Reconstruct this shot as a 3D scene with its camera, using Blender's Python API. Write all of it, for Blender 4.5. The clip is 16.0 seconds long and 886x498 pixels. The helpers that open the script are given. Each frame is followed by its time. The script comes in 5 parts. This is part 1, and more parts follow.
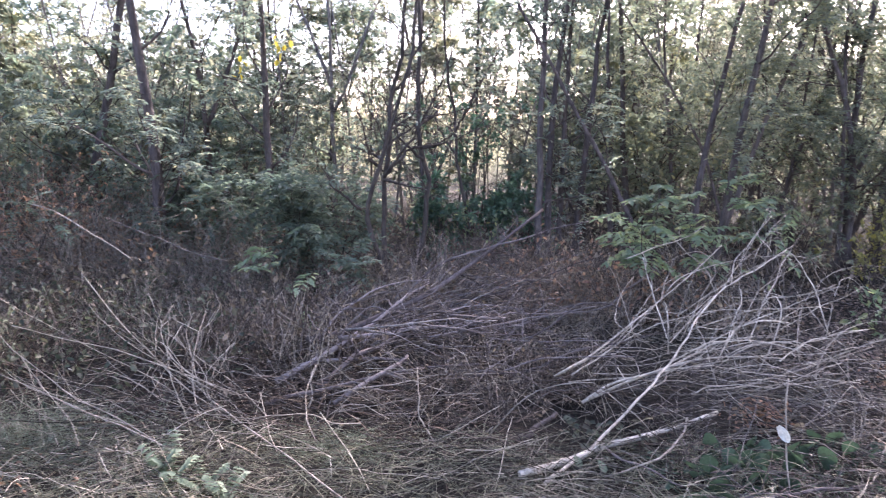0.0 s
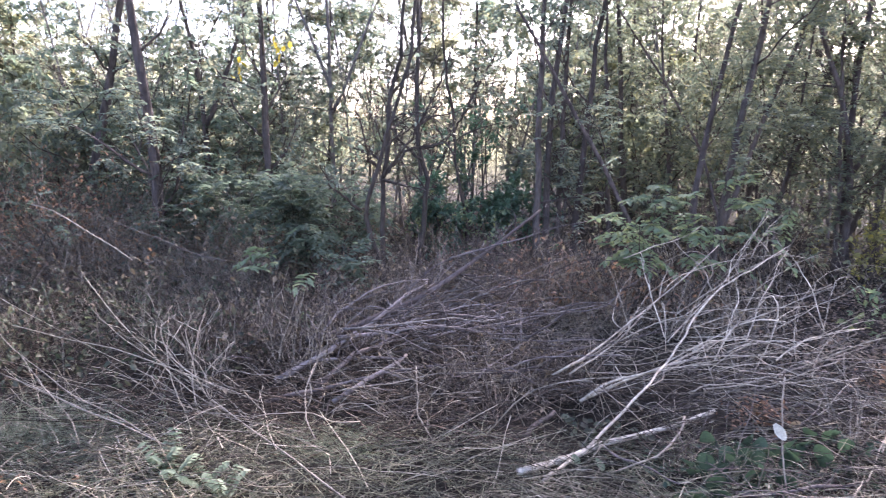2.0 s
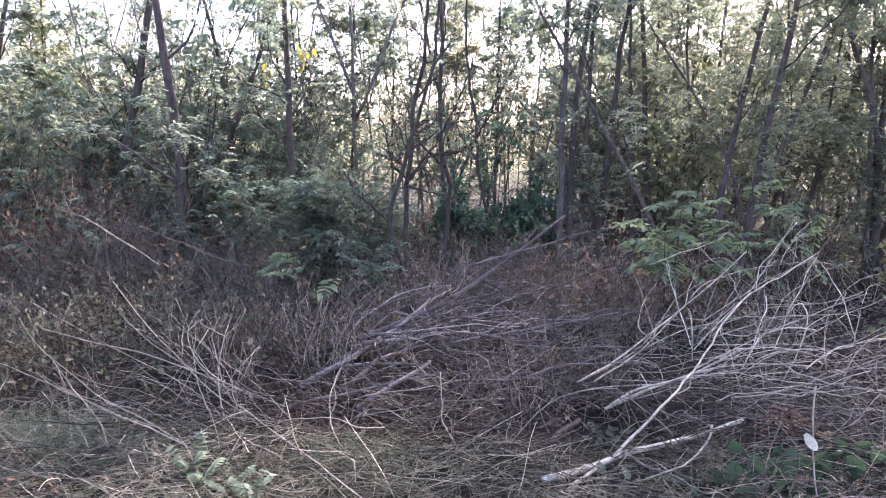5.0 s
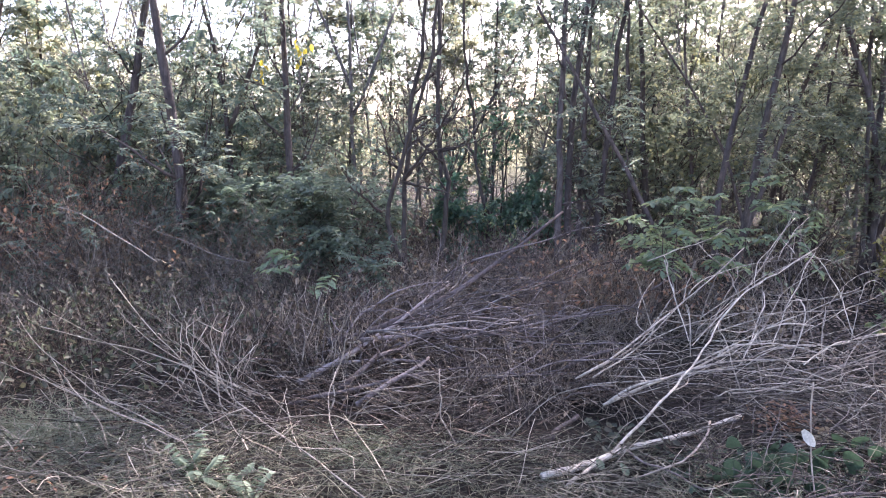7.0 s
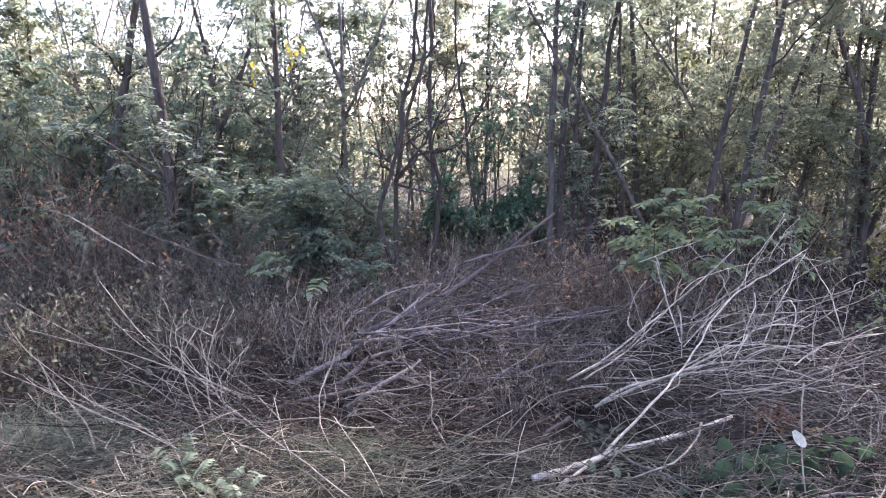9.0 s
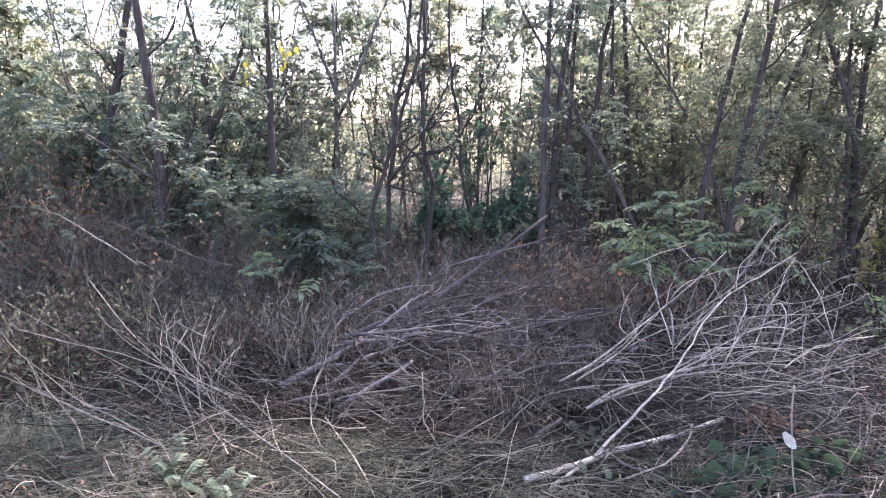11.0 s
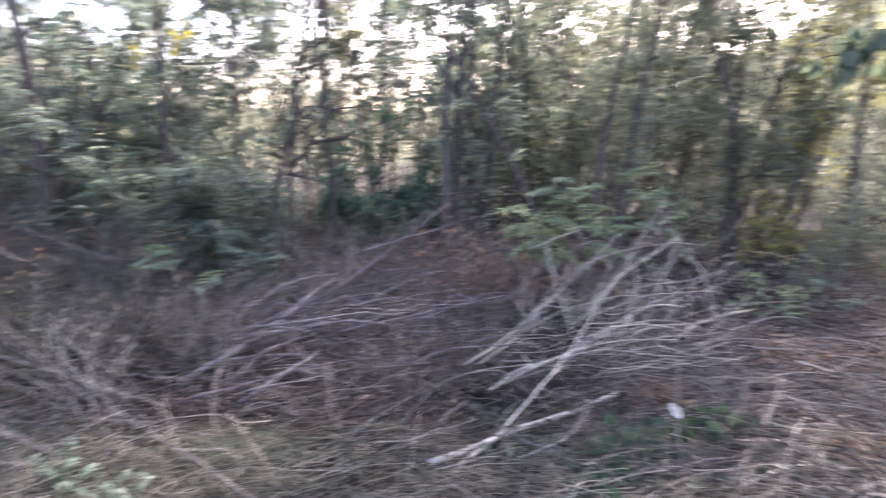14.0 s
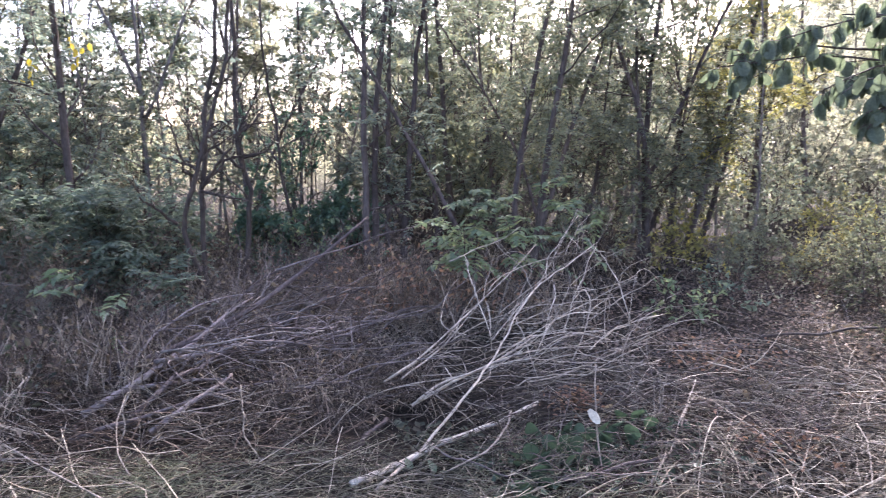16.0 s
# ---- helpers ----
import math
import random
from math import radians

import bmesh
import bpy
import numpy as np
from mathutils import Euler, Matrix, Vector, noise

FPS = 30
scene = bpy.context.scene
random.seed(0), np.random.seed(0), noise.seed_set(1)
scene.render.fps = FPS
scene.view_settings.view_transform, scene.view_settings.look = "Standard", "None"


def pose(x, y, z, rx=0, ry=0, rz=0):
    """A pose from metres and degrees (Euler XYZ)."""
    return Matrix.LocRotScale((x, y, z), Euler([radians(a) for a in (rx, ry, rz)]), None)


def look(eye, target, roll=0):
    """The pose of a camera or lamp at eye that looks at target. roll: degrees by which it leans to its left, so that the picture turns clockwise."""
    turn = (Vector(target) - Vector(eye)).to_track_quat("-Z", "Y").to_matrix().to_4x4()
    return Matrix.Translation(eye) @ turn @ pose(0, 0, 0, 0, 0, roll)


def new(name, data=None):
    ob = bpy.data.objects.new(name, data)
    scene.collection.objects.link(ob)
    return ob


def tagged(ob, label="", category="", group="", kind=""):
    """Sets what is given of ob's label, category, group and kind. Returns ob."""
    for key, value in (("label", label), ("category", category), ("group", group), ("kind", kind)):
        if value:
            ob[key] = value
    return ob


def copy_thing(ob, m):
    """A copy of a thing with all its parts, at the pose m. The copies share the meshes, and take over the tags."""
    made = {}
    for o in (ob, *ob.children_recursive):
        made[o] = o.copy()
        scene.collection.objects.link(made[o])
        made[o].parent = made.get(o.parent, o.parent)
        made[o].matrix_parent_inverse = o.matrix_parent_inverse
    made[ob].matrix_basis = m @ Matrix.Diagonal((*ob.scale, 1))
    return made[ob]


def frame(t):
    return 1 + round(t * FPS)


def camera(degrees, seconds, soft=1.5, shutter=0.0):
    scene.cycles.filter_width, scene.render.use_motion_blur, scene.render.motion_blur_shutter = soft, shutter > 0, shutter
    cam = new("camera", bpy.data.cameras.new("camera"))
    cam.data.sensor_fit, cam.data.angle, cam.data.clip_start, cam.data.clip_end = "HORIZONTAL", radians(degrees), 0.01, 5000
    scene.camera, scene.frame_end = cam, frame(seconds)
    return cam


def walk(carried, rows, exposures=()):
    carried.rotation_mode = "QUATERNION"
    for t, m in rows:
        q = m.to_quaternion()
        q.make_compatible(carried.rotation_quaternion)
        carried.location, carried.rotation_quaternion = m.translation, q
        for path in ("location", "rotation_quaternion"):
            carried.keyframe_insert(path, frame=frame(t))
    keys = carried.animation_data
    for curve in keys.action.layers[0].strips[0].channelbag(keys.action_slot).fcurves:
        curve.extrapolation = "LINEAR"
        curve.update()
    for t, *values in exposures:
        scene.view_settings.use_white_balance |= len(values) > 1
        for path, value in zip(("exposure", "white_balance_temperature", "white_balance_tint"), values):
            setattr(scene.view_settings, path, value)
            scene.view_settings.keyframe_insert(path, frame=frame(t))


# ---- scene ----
cam = camera(64.8, 16.0, soft=1.1, shutter=1.0)
PATH = [
    (0, (0.0000, 0.0000, 1.4500), (-0.0344, 1.9723, 1.1199), 0.80),
    (0.5, (0.0121, 0.0042, 1.4503), (0.0136, 1.9755, 1.1125), 0.50),
    (1, (0.0121, 0.0071, 1.4417), (0.0266, 1.9784, 1.1046), 0.44),
    (1.5, (0.0039, -0.0172, 1.4461), (0.0083, 1.9539, 1.1073), 0.71),
    (2, (0.0001, -0.0190, 1.4454), (-0.0302, 1.9539, 1.1182), 0.81),
    (2.5, (-0.0192, -0.0203, 1.4524), (-0.0993, 1.9526, 1.1343), 0.47),
    (3, (-0.0121, -0.0279, 1.4530), (-0.1691, 1.9436, 1.1557), 0.16),
    (3.5, (-0.0115, -0.0349, 1.4481), (-0.1905, 1.9350, 1.1525), 0.40),
    (4, (-0.0238, -0.0204, 1.4497), (-0.1340, 1.9516, 1.1354), 0.39),
    (4.5, (-0.0073, -0.0213, 1.4467), (-0.0954, 1.9521, 1.1337), 0.65),
    (4.7, (-0.0118, -0.0193, 1.4466), (-0.1039, 1.9541, 1.1347), 0.64),
    (6.8, (-0.0245, -0.0202, 1.4608), (-0.0947, 1.9527, 1.1406), 0.70),
    (7, (-0.0199, -0.0171, 1.4567), (-0.1042, 1.9544, 1.1308), 0.56),
    (7.5, (-0.0236, -0.0173, 1.4531), (-0.1000, 1.9549, 1.1300), 0.88),
    (8, (-0.0160, -0.0094, 1.4522), (-0.0964, 1.9619, 1.1242), 0.67),
    (8.5, (-0.0168, -0.0106, 1.4579), (-0.0962, 1.9609, 1.1309), 0.47),
    (9, (-0.0085, -0.0068, 1.4527), (-0.0737, 1.9664, 1.1333), 0.51),
    (11.5, (-0.0133, -0.0075, 1.4436), (-0.0372, 1.9679, 1.1322), 1.33),
    (11.8, (-0.0102, -0.0031, 1.4498), (0.0834, 1.9615, 1.0870), 1.26),
    (12, (-0.0082, -0.0002, 1.4539), (0.1336, 1.9616, 1.0920), 1.21),
    (12.5, (-0.0183, -0.0197, 1.4496), (0.0701, 1.9491, 1.1092), 0.95),
    (13, (-0.0018, -0.0228, 1.4523), (0.0741, 1.9425, 1.0894), 0.81),
    (13.5, (-0.0075, -0.0276, 1.4492), (0.0716, 1.9393, 1.0951), 0.62),
    (13.8, (-0.0012, -0.0337, 1.4552), (0.1127, 1.9303, 1.0947), 0.72),
    (14, (0.0147, -0.0293, 1.4581), (0.2356, 1.9279, 1.1111), 0.94),
    (14.2, (0.0263, -0.0316, 1.4544), (0.3713, 1.9091, 1.1157), 0.91),
    (14.3, (0.0322, -0.0327, 1.4525), (0.4378, 1.8970, 1.1183), 0.90),
    (14.5, (0.0438, -0.0350, 1.4488), (0.5474, 1.8729, 1.1229), 0.87),
    (14.7, (0.0466, -0.0194, 1.4465), (0.5770, 1.8831, 1.1319), 0.79),
    (15, (0.0507, 0.0039, 1.4430), (0.5577, 1.9145, 1.1388), 0.68),
    (15.5, (0.0579, 0.0005, 1.4395), (0.5345, 1.9196, 1.1391), 0.59),
    (16, (0.0635, 0.0016, 1.4430), (0.4944, 1.9312, 1.1415), 0.25),
]
walk(cam, [(t, look(eye, target, roll)) for t, eye, target, roll in PATH], exposures=[(0, 2.71, 6300, 25), (2, 2.77, 6300, 25), (3.5, 2.75, 6300, 25), (7, 2.69, 6300, 25), (9, 2.69, 6300, 25), (11.5, 2.73, 6300, 25), (12.5, 2.81, 6300, 25), (14.5, 2.79, 6300, 25), (15.2, 2.59, 6300, 25), (16, 2.56, 6300, 25)])

# ---- light ----
SUN_AZ, SUN_EL = 34.0, 32.0
world = bpy.data.worlds.new("sky")
scene.world = world
world.use_nodes = True
wn = world.node_tree
sky = wn.nodes.new("ShaderNodeTexSky")
sky.sky_type = "NISHITA"
sky.sun_disc = False
sky.sun_elevation, sky.sun_rotation = radians(SUN_EL), radians(SUN_AZ)
sky.air_density, sky.dust_density, sky.ozone_density = 0.75, 2.6, 0.3
wn.nodes["Background"].inputs["Strength"].default_value = 0.15
wn.links.new(sky.outputs["Color"], wn.nodes["Background"].inputs["Color"])
sun = new("sun", bpy.data.lights.new("sun", "SUN"))
sun.data.energy, sun.data.angle, sun.data.color = 3.3, radians(5.0), (1.0, 0.965, 0.925)
az, el = radians(SUN_AZ), radians(SUN_EL)
sun.matrix_world = look((0, 0, 20), (-math.sin(az) * math.cos(el), -math.cos(az) * math.cos(el), 20 - math.sin(el)))

# ---- materials ----


def nodes_of(name):
    m = bpy.data.materials.new(name)
    m.use_nodes = True
    t = m.node_tree
    return m, t, t.nodes["Principled BSDF"]


def ramp(t, stops, source):
    n = t.nodes.new("ShaderNodeValToRGB")
    while len(n.color_ramp.elements) < len(stops):
        n.color_ramp.elements.new(0.5)
    for e, (p, c) in zip(n.color_ramp.elements, stops):
        e.position, e.color = p, (*c, 1)
    t.links.new(source, n.inputs["Fac"])
    return n.outputs["Color"]


def noise_of(t, scale, detail=4.0, stretch=(1, 1, 1), rough=0.6):
    co = t.nodes.new("ShaderNodeTexCoord")
    mp = t.nodes.new("ShaderNodeMapping")
    mp.inputs["Scale"].default_value = stretch
    n = t.nodes.new("ShaderNodeTexNoise")
    n.inputs["Scale"].default_value, n.inputs["Detail"].default_value, n.inputs["Roughness"].default_value = scale, detail, rough
    t.links.new(co.outputs["Object"], mp.inputs["Vector"])
    t.links.new(mp.outputs["Vector"], n.inputs["Vector"])
    return n.outputs["Fac"]


def mix(t, kind, fac, a, b):
    n = t.nodes.new("ShaderNodeMix")
    n.data_type, n.blend_type = "RGBA", kind
    for sock, v in ((n.inputs[0], fac), (n.inputs[6], a), (n.inputs[7], b)):
        if isinstance(v, (int, float)):
            sock.default_value = v
        elif isinstance(v, tuple):
            sock.default_value = (*v, 1)
        else:
            t.links.new(v, sock)
    return n.outputs[2]


def bump(t, b, height, strength, dist):
    n = t.nodes.new("ShaderNodeBump")
    n.inputs["Strength"].default_value, n.inputs["Distance"].default_value = strength, dist
    t.links.new(height, n.inputs["Height"])
    t.links.new(n.outputs["Normal"], b.inputs["Normal"])


def leaf_mat(name, colours, through_light=0.45, rough=0.5):
    """Leaves whose colour varies leaf by leaf, with light coming through."""
    m, t, b = nodes_of(name)
    geo = t.nodes.new("ShaderNodeNewGeometry")
    k = len(colours)
    col = ramp(t, [(i / (k - 1), c) for i, c in enumerate(colours)], geo.outputs["Random Per Island"])
    blotch = ramp(t, [(0.3, (0.6, 0.6, 0.6)), (0.7, (1.25, 1.2, 1.1))], noise_of(t, 1.3, 3))
    col = mix(t, "MULTIPLY", 1.0, col, blotch)
    fine = ramp(t, [(0.35, (0.75, 0.75, 0.75)), (0.65, (1.15, 1.15, 1.15))], noise_of(t, 90, 3))
    col = mix(t, "MULTIPLY", 1.0, col, fine)
    t.links.new(col, b.inputs["Base Color"])
    b.inputs["Roughness"].default_value = rough
    b.inputs["Specular IOR Level"].default_value = 0.4
    tr = t.nodes.new("ShaderNodeBsdfTranslucent")
    lift = mix(t, "MULTIPLY", 1.0, col, (1.25, 1.35, 1.15))
    t.links.new(lift, tr.inputs["Color"])
    ms = t.nodes.new("ShaderNodeMixShader")
    ms.inputs[0].default_value = through_light
    t.links.new(b.outputs[0], ms.inputs[1])
    t.links.new(tr.outputs[0], ms.inputs[2])
    t.links.new(ms.outputs[0], t.nodes["Material Output"].inputs["Surface"])
    return m


def wood_mat(name, colours, rough=0.85, fine=60.0, depth=0.003, stretch=(1, 1, 0.25), object_random=False):
    """Bark and dry wood: a tone for each stick, blotches, and fine relief."""
    m, t, b = nodes_of(name)
    geo = t.nodes.new("ShaderNodeObjectInfo" if object_random else "ShaderNodeNewGeometry")
    k = len(colours)
    tone = ramp(t, [(i / (k - 1), c) for i, c in enumerate(colours)], geo.outputs["Random" if object_random else "Random Per Island"])
    blotch = ramp(t, [(0.3, (0.55, 0.55, 0.56)), (0.5, (0.95, 0.95, 0.95)), (0.72, (1.35, 1.32, 1.28))], noise_of(t, 7, 5))
    grain_f = noise_of(t, fine, 6, stretch, 0.7)
    grain = ramp(t, [(0.35, (0.55, 0.53, 0.52)), (0.62, (1.2, 1.2, 1.2))], grain_f)
    col = mix(t, "MULTIPLY", 1.0, mix(t, "MULTIPLY", 1.0, tone, blotch), grain)
    t.links.new(col, b.inputs["Base Color"])
    b.inputs["Roughness"].default_value = rough
    b.inputs["Specular IOR Level"].default_value = 0.25
    bump(t, b, grain_f, 0.8, depth)
    return m


BARK = wood_mat("bark", [(0.082, 0.064, 0.060), (0.13, 0.104, 0.096), (0.10, 0.08, 0.07)], fine=38, depth=0.012, stretch=(1, 1, 0.18), object_random=True)
# Tone also holds the backlit silhouette of the crooked trees.
BARK_DARK = wood_mat("dark bark with silhouette tone", [(0.06, 0.047, 0.040), (0.095, 0.076, 0.065)], fine=45, depth=0.006)
# Lighter than BARK: haze and glare over distant stems is put into the colour.
BARK_PALE = wood_mat("pale grey bark with haze tone", [(0.13, 0.112, 0.103), (0.21, 0.185, 0.17), (0.165, 0.142, 0.13)], fine=45, depth=0.004)
TWIG = wood_mat("grey twigs", [(0.044, 0.033, 0.029), (0.13, 0.10, 0.089), (0.064, 0.047, 0.041), (0.31, 0.26, 0.23), (0.088, 0.067, 0.060)])
BRUSH = wood_mat("cut grey brown wood", [(0.10, 0.078, 0.073), (0.30, 0.252, 0.238), (0.165, 0.134, 0.126)], fine=50, object_random=True)
PALE = wood_mat("pale bleached wood", [(0.19, 0.152, 0.122), (0.62, 0.535, 0.43), (0.38, 0.313, 0.25)], fine=45, object_random=True)
PALE_TWIG = wood_mat("pale twigs", [(0.06, 0.047, 0.041), (0.30, 0.25, 0.21), (0.09, 0.072, 0.062), (0.56, 0.485, 0.40), (0.13, 0.103, 0.087)])
WHITE = wood_mat("barkless white wood", [(0.74, 0.64, 0.52), (0.82, 0.73, 0.61)], fine=30, rough=0.7)
CUT = wood_mat("cut wood", [(0.62, 0.53, 0.43), (0.54, 0.455, 0.36)], fine=35, rough=0.75)
# Near-black stops here and in TWIG, PALE_TWIG, HAY and WEED paint shaded gaps.
STRAW = wood_mat("dry straw", [(0.028, 0.023, 0.017), (0.10, 0.082, 0.057), (0.036, 0.029, 0.021), (0.67, 0.58, 0.455), (0.08, 0.066, 0.046), (0.36, 0.305, 0.225), (0.03, 0.025, 0.019)], rough=0.7, fine=20)
STALK = wood_mat("dry stalks", [(0.22, 0.18, 0.135), (0.42, 0.355, 0.275), (0.30, 0.25, 0.19)], rough=0.7, fine=25)
# Near-black browns put the shade inside heap and undergrowth into the stems' colour.
STEM_DARK = wood_mat("shade-darkened brown stems", [(0.026, 0.019, 0.015), (0.08, 0.057, 0.043), (0.037, 0.026, 0.020), (0.21, 0.155, 0.115), (0.03, 0.022, 0.017)])
STALK_DULL = wood_mat("dull grey stalks", [(0.24, 0.205, 0.17), (0.38, 0.325, 0.265)], rough=0.75, fine=25)
HAY = leaf_mat("grey green dry grass blades", [(0.045, 0.05, 0.034), (0.30, 0.29, 0.205), (0.07, 0.078, 0.052), (0.42, 0.39, 0.29), (0.05, 0.055, 0.037)], 0.25, 0.7)
WEED = wood_mat("dead weed stems", [(0.034, 0.026, 0.022), (0.13, 0.099, 0.08), (0.045, 0.034, 0.028), (0.54, 0.452, 0.362), (0.07, 0.053, 0.043), (0.30, 0.232, 0.183), (0.04, 0.03, 0.026)])

LEAF_LOCUST = leaf_mat("locust leaves", [(0.18, 0.228, 0.21), (0.245, 0.285, 0.255), (0.21, 0.262, 0.25), (0.31, 0.33, 0.275), (0.41, 0.38, 0.285)], 0.62)
# Pale, greyed stops carry the haze and backlight on distant foliage.
LEAF_FAR = leaf_mat("yellow green far leaves with haze tone", [(0.23, 0.24, 0.20), (0.29, 0.29, 0.24), (0.35, 0.335, 0.275), (0.42, 0.385, 0.305)], 0.6)
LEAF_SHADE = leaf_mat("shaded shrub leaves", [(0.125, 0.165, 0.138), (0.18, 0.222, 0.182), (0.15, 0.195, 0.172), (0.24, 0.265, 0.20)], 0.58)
LEAF_DARK = leaf_mat("dark evergreen leaves", [(0.07, 0.135, 0.10), (0.10, 0.18, 0.13), (0.14, 0.225, 0.15)], 0.4)
LEAF_YELLOW = leaf_mat("yellowing leaves", [(0.20, 0.20, 0.11), (0.34, 0.31, 0.13), (0.25, 0.245, 0.12), (0.56, 0.46, 0.11)], 0.55)
LEAF_GOLD = leaf_mat("golden leaves", [(0.55, 0.42, 0.06), (0.62, 0.50, 0.10)], 0.5)
LEAF_ORANGE = leaf_mat("orange leaves", [(0.48, 0.26, 0.07), (0.55, 0.33, 0.10), (0.36, 0.18, 0.06)], 0.45)
LEAF_VERGE = leaf_mat("dull green verge leaves", [(0.07, 0.085, 0.06), (0.12, 0.135, 0.095), (0.16, 0.15, 0.105), (0.20, 0.215, 0.145)], 0.45, 0.7)
LEAF_FRESH = leaf_mat("fresh sapling leaves", [(0.18, 0.24, 0.155), (0.26, 0.32, 0.20), (0.21, 0.28, 0.18), (0.42, 0.43, 0.22)], 0.45, 0.7)
LEAF_BROWN = leaf_mat("dead brown leaves", [(0.055, 0.042, 0.034), (0.20, 0.15, 0.115), (0.085, 0.066, 0.054), (0.33, 0.258, 0.197), (0.115, 0.087, 0.069), (0.23, 0.18, 0.14)], 0.35, 0.7)
LEAF_LITTER = leaf_mat("pale brown leaf litter", [(0.25, 0.178, 0.147), (0.12, 0.086, 0.07), (0.37, 0.284, 0.235), (0.085, 0.062, 0.051), (0.29, 0.203, 0.166)], 0.2, 0.75)
LEAF_RUST = leaf_mat("rusty dead leaves", [(0.14, 0.085, 0.066), (0.36, 0.205, 0.15), (0.20, 0.122, 0.092), (0.44, 0.27, 0.195), (0.23, 0.14, 0.11)], 0.4, 0.7)
LEAF_RUSSET = leaf_mat("faded russet leaves", [(0.26, 0.15, 0.11), (0.38, 0.215, 0.15), (0.16, 0.105, 0.08), (0.20, 0.145, 0.11)], 0.45, 0.7)
LEAF_BRAMBLE = leaf_mat("dull bramble leaves", [(0.035, 0.045, 0.030), (0.075, 0.092, 0.063), (0.10, 0.088, 0.063), (0.15, 0.16, 0.115)], 0.4, 0.55)
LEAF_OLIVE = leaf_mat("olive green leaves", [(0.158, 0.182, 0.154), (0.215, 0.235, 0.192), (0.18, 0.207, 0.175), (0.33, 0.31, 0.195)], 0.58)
LEAF_GREEN = leaf_mat("broad green leaves", [(0.045, 0.078, 0.052), (0.065, 0.105, 0.070), (0.055, 0.09, 0.066)], 0.3, 0.55)
LEAF_GREY = leaf_mat("dull green hanging leaves", [(0.085, 0.115, 0.085), (0.145, 0.175, 0.12), (0.105, 0.14, 0.11)], 0.42, 0.6)
LEAF_SEED = leaf_mat("grey green seedling leaves", [(0.16, 0.215, 0.145), (0.21, 0.26, 0.18)], 0.4, 0.6)
LEAF_PALE = leaf_mat("pale withered leaf", [(0.60, 0.60, 0.60), (0.66, 0.66, 0.66)], 0.1)
GRASS = leaf_mat("grass", [(0.22, 0.265, 0.185), (0.29, 0.33, 0.235), (0.34, 0.35, 0.25)], 0.3)


def ground_mat():
    m, t, b = nodes_of("woodland ground")
    big = noise_of(t, 0.9, 6)
    # Darker than bare soil: shade in the litter's gaps is part of this colour.
    col = ramp(t, [(0.3, (0.015, 0.0125, 0.010)), (0.5, (0.029, 0.024, 0.0195)), (0.7, (0.06, 0.049, 0.040))], big)
    small_f = noise_of(t, 26, 8, (1, 1, 1), 0.75)
    small = ramp(t, [(0.32, (0.4, 0.38, 0.36)), (0.52, (1.0, 1.0, 1.0)), (0.68, (1.7, 1.6, 1.45))], small_f)
    near = mix(t, "MULTIPLY", 1.0, col, small)
    geo = t.nodes.new("ShaderNodeNewGeometry")
    ln = t.nodes.new("ShaderNodeVectorMath")
    ln.operation = "LENGTH"
    t.links.new(geo.outputs["Position"], ln.inputs[0])
    mr = t.nodes.new("ShaderNodeMapRange")
    mr.inputs["From Min"].default_value, mr.inputs["From Max"].default_value = 18, 40
    t.links.new(ln.outputs["Value"], mr.inputs["Value"])
    meadow = ramp(t, [(0.3, (0.13, 0.135, 0.065)), (0.5, (0.20, 0.19, 0.095)), (0.7, (0.10, 0.115, 0.05))], noise_of(t, 0.12, 8))
    t.links.new(mix(t, "MIX", mr.outputs["Result"], near, meadow), b.inputs["Base Color"])
    b.inputs["Roughness"].default_value = 0.95
    b.inputs["Specular IOR Level"].default_value = 0.1
    bump(t, b, small_f, 1.0, 0.03)
    return m


GROUND = ground_mat()

# ---- mesh helpers ----
rng = np.random.default_rng(11)


def unit(v):
    return v / np.maximum(np.linalg.norm(v, axis=-1, keepdims=True), 1e-9)


def smooth(a, b, x):
    s = np.clip((x - a) / (b - a), 0, 1)
    return s * s * (3 - 2 * s)


def gh(x, y):
    """The height of the ground: uneven nearby, with a hillside in the distance that is highest to the right."""
    x, y = np.asarray(x, float), np.asarray(y, float)
    r = np.hypot(x, y)
    a = np.arctan2(x, y)
    bumps = 0.022 * np.sin(1.7 * x + 0.6) * np.sin(1.3 * y + 0.3) + 0.012 * np.sin(4.1 * x + 2.2 * y) + 0.008 * np.sin(7.3 * y - 5.2 * x)
    hill = smooth(22, 130, r) * (4.0 + 20.0 * smooth(0.30, 0.75, a) + 5.0 * smooth(-0.35, -0.8, a))
    return bumps * smooth(1.0, 2.2, r) * (1 + smooth(6, 20, r)) + hill


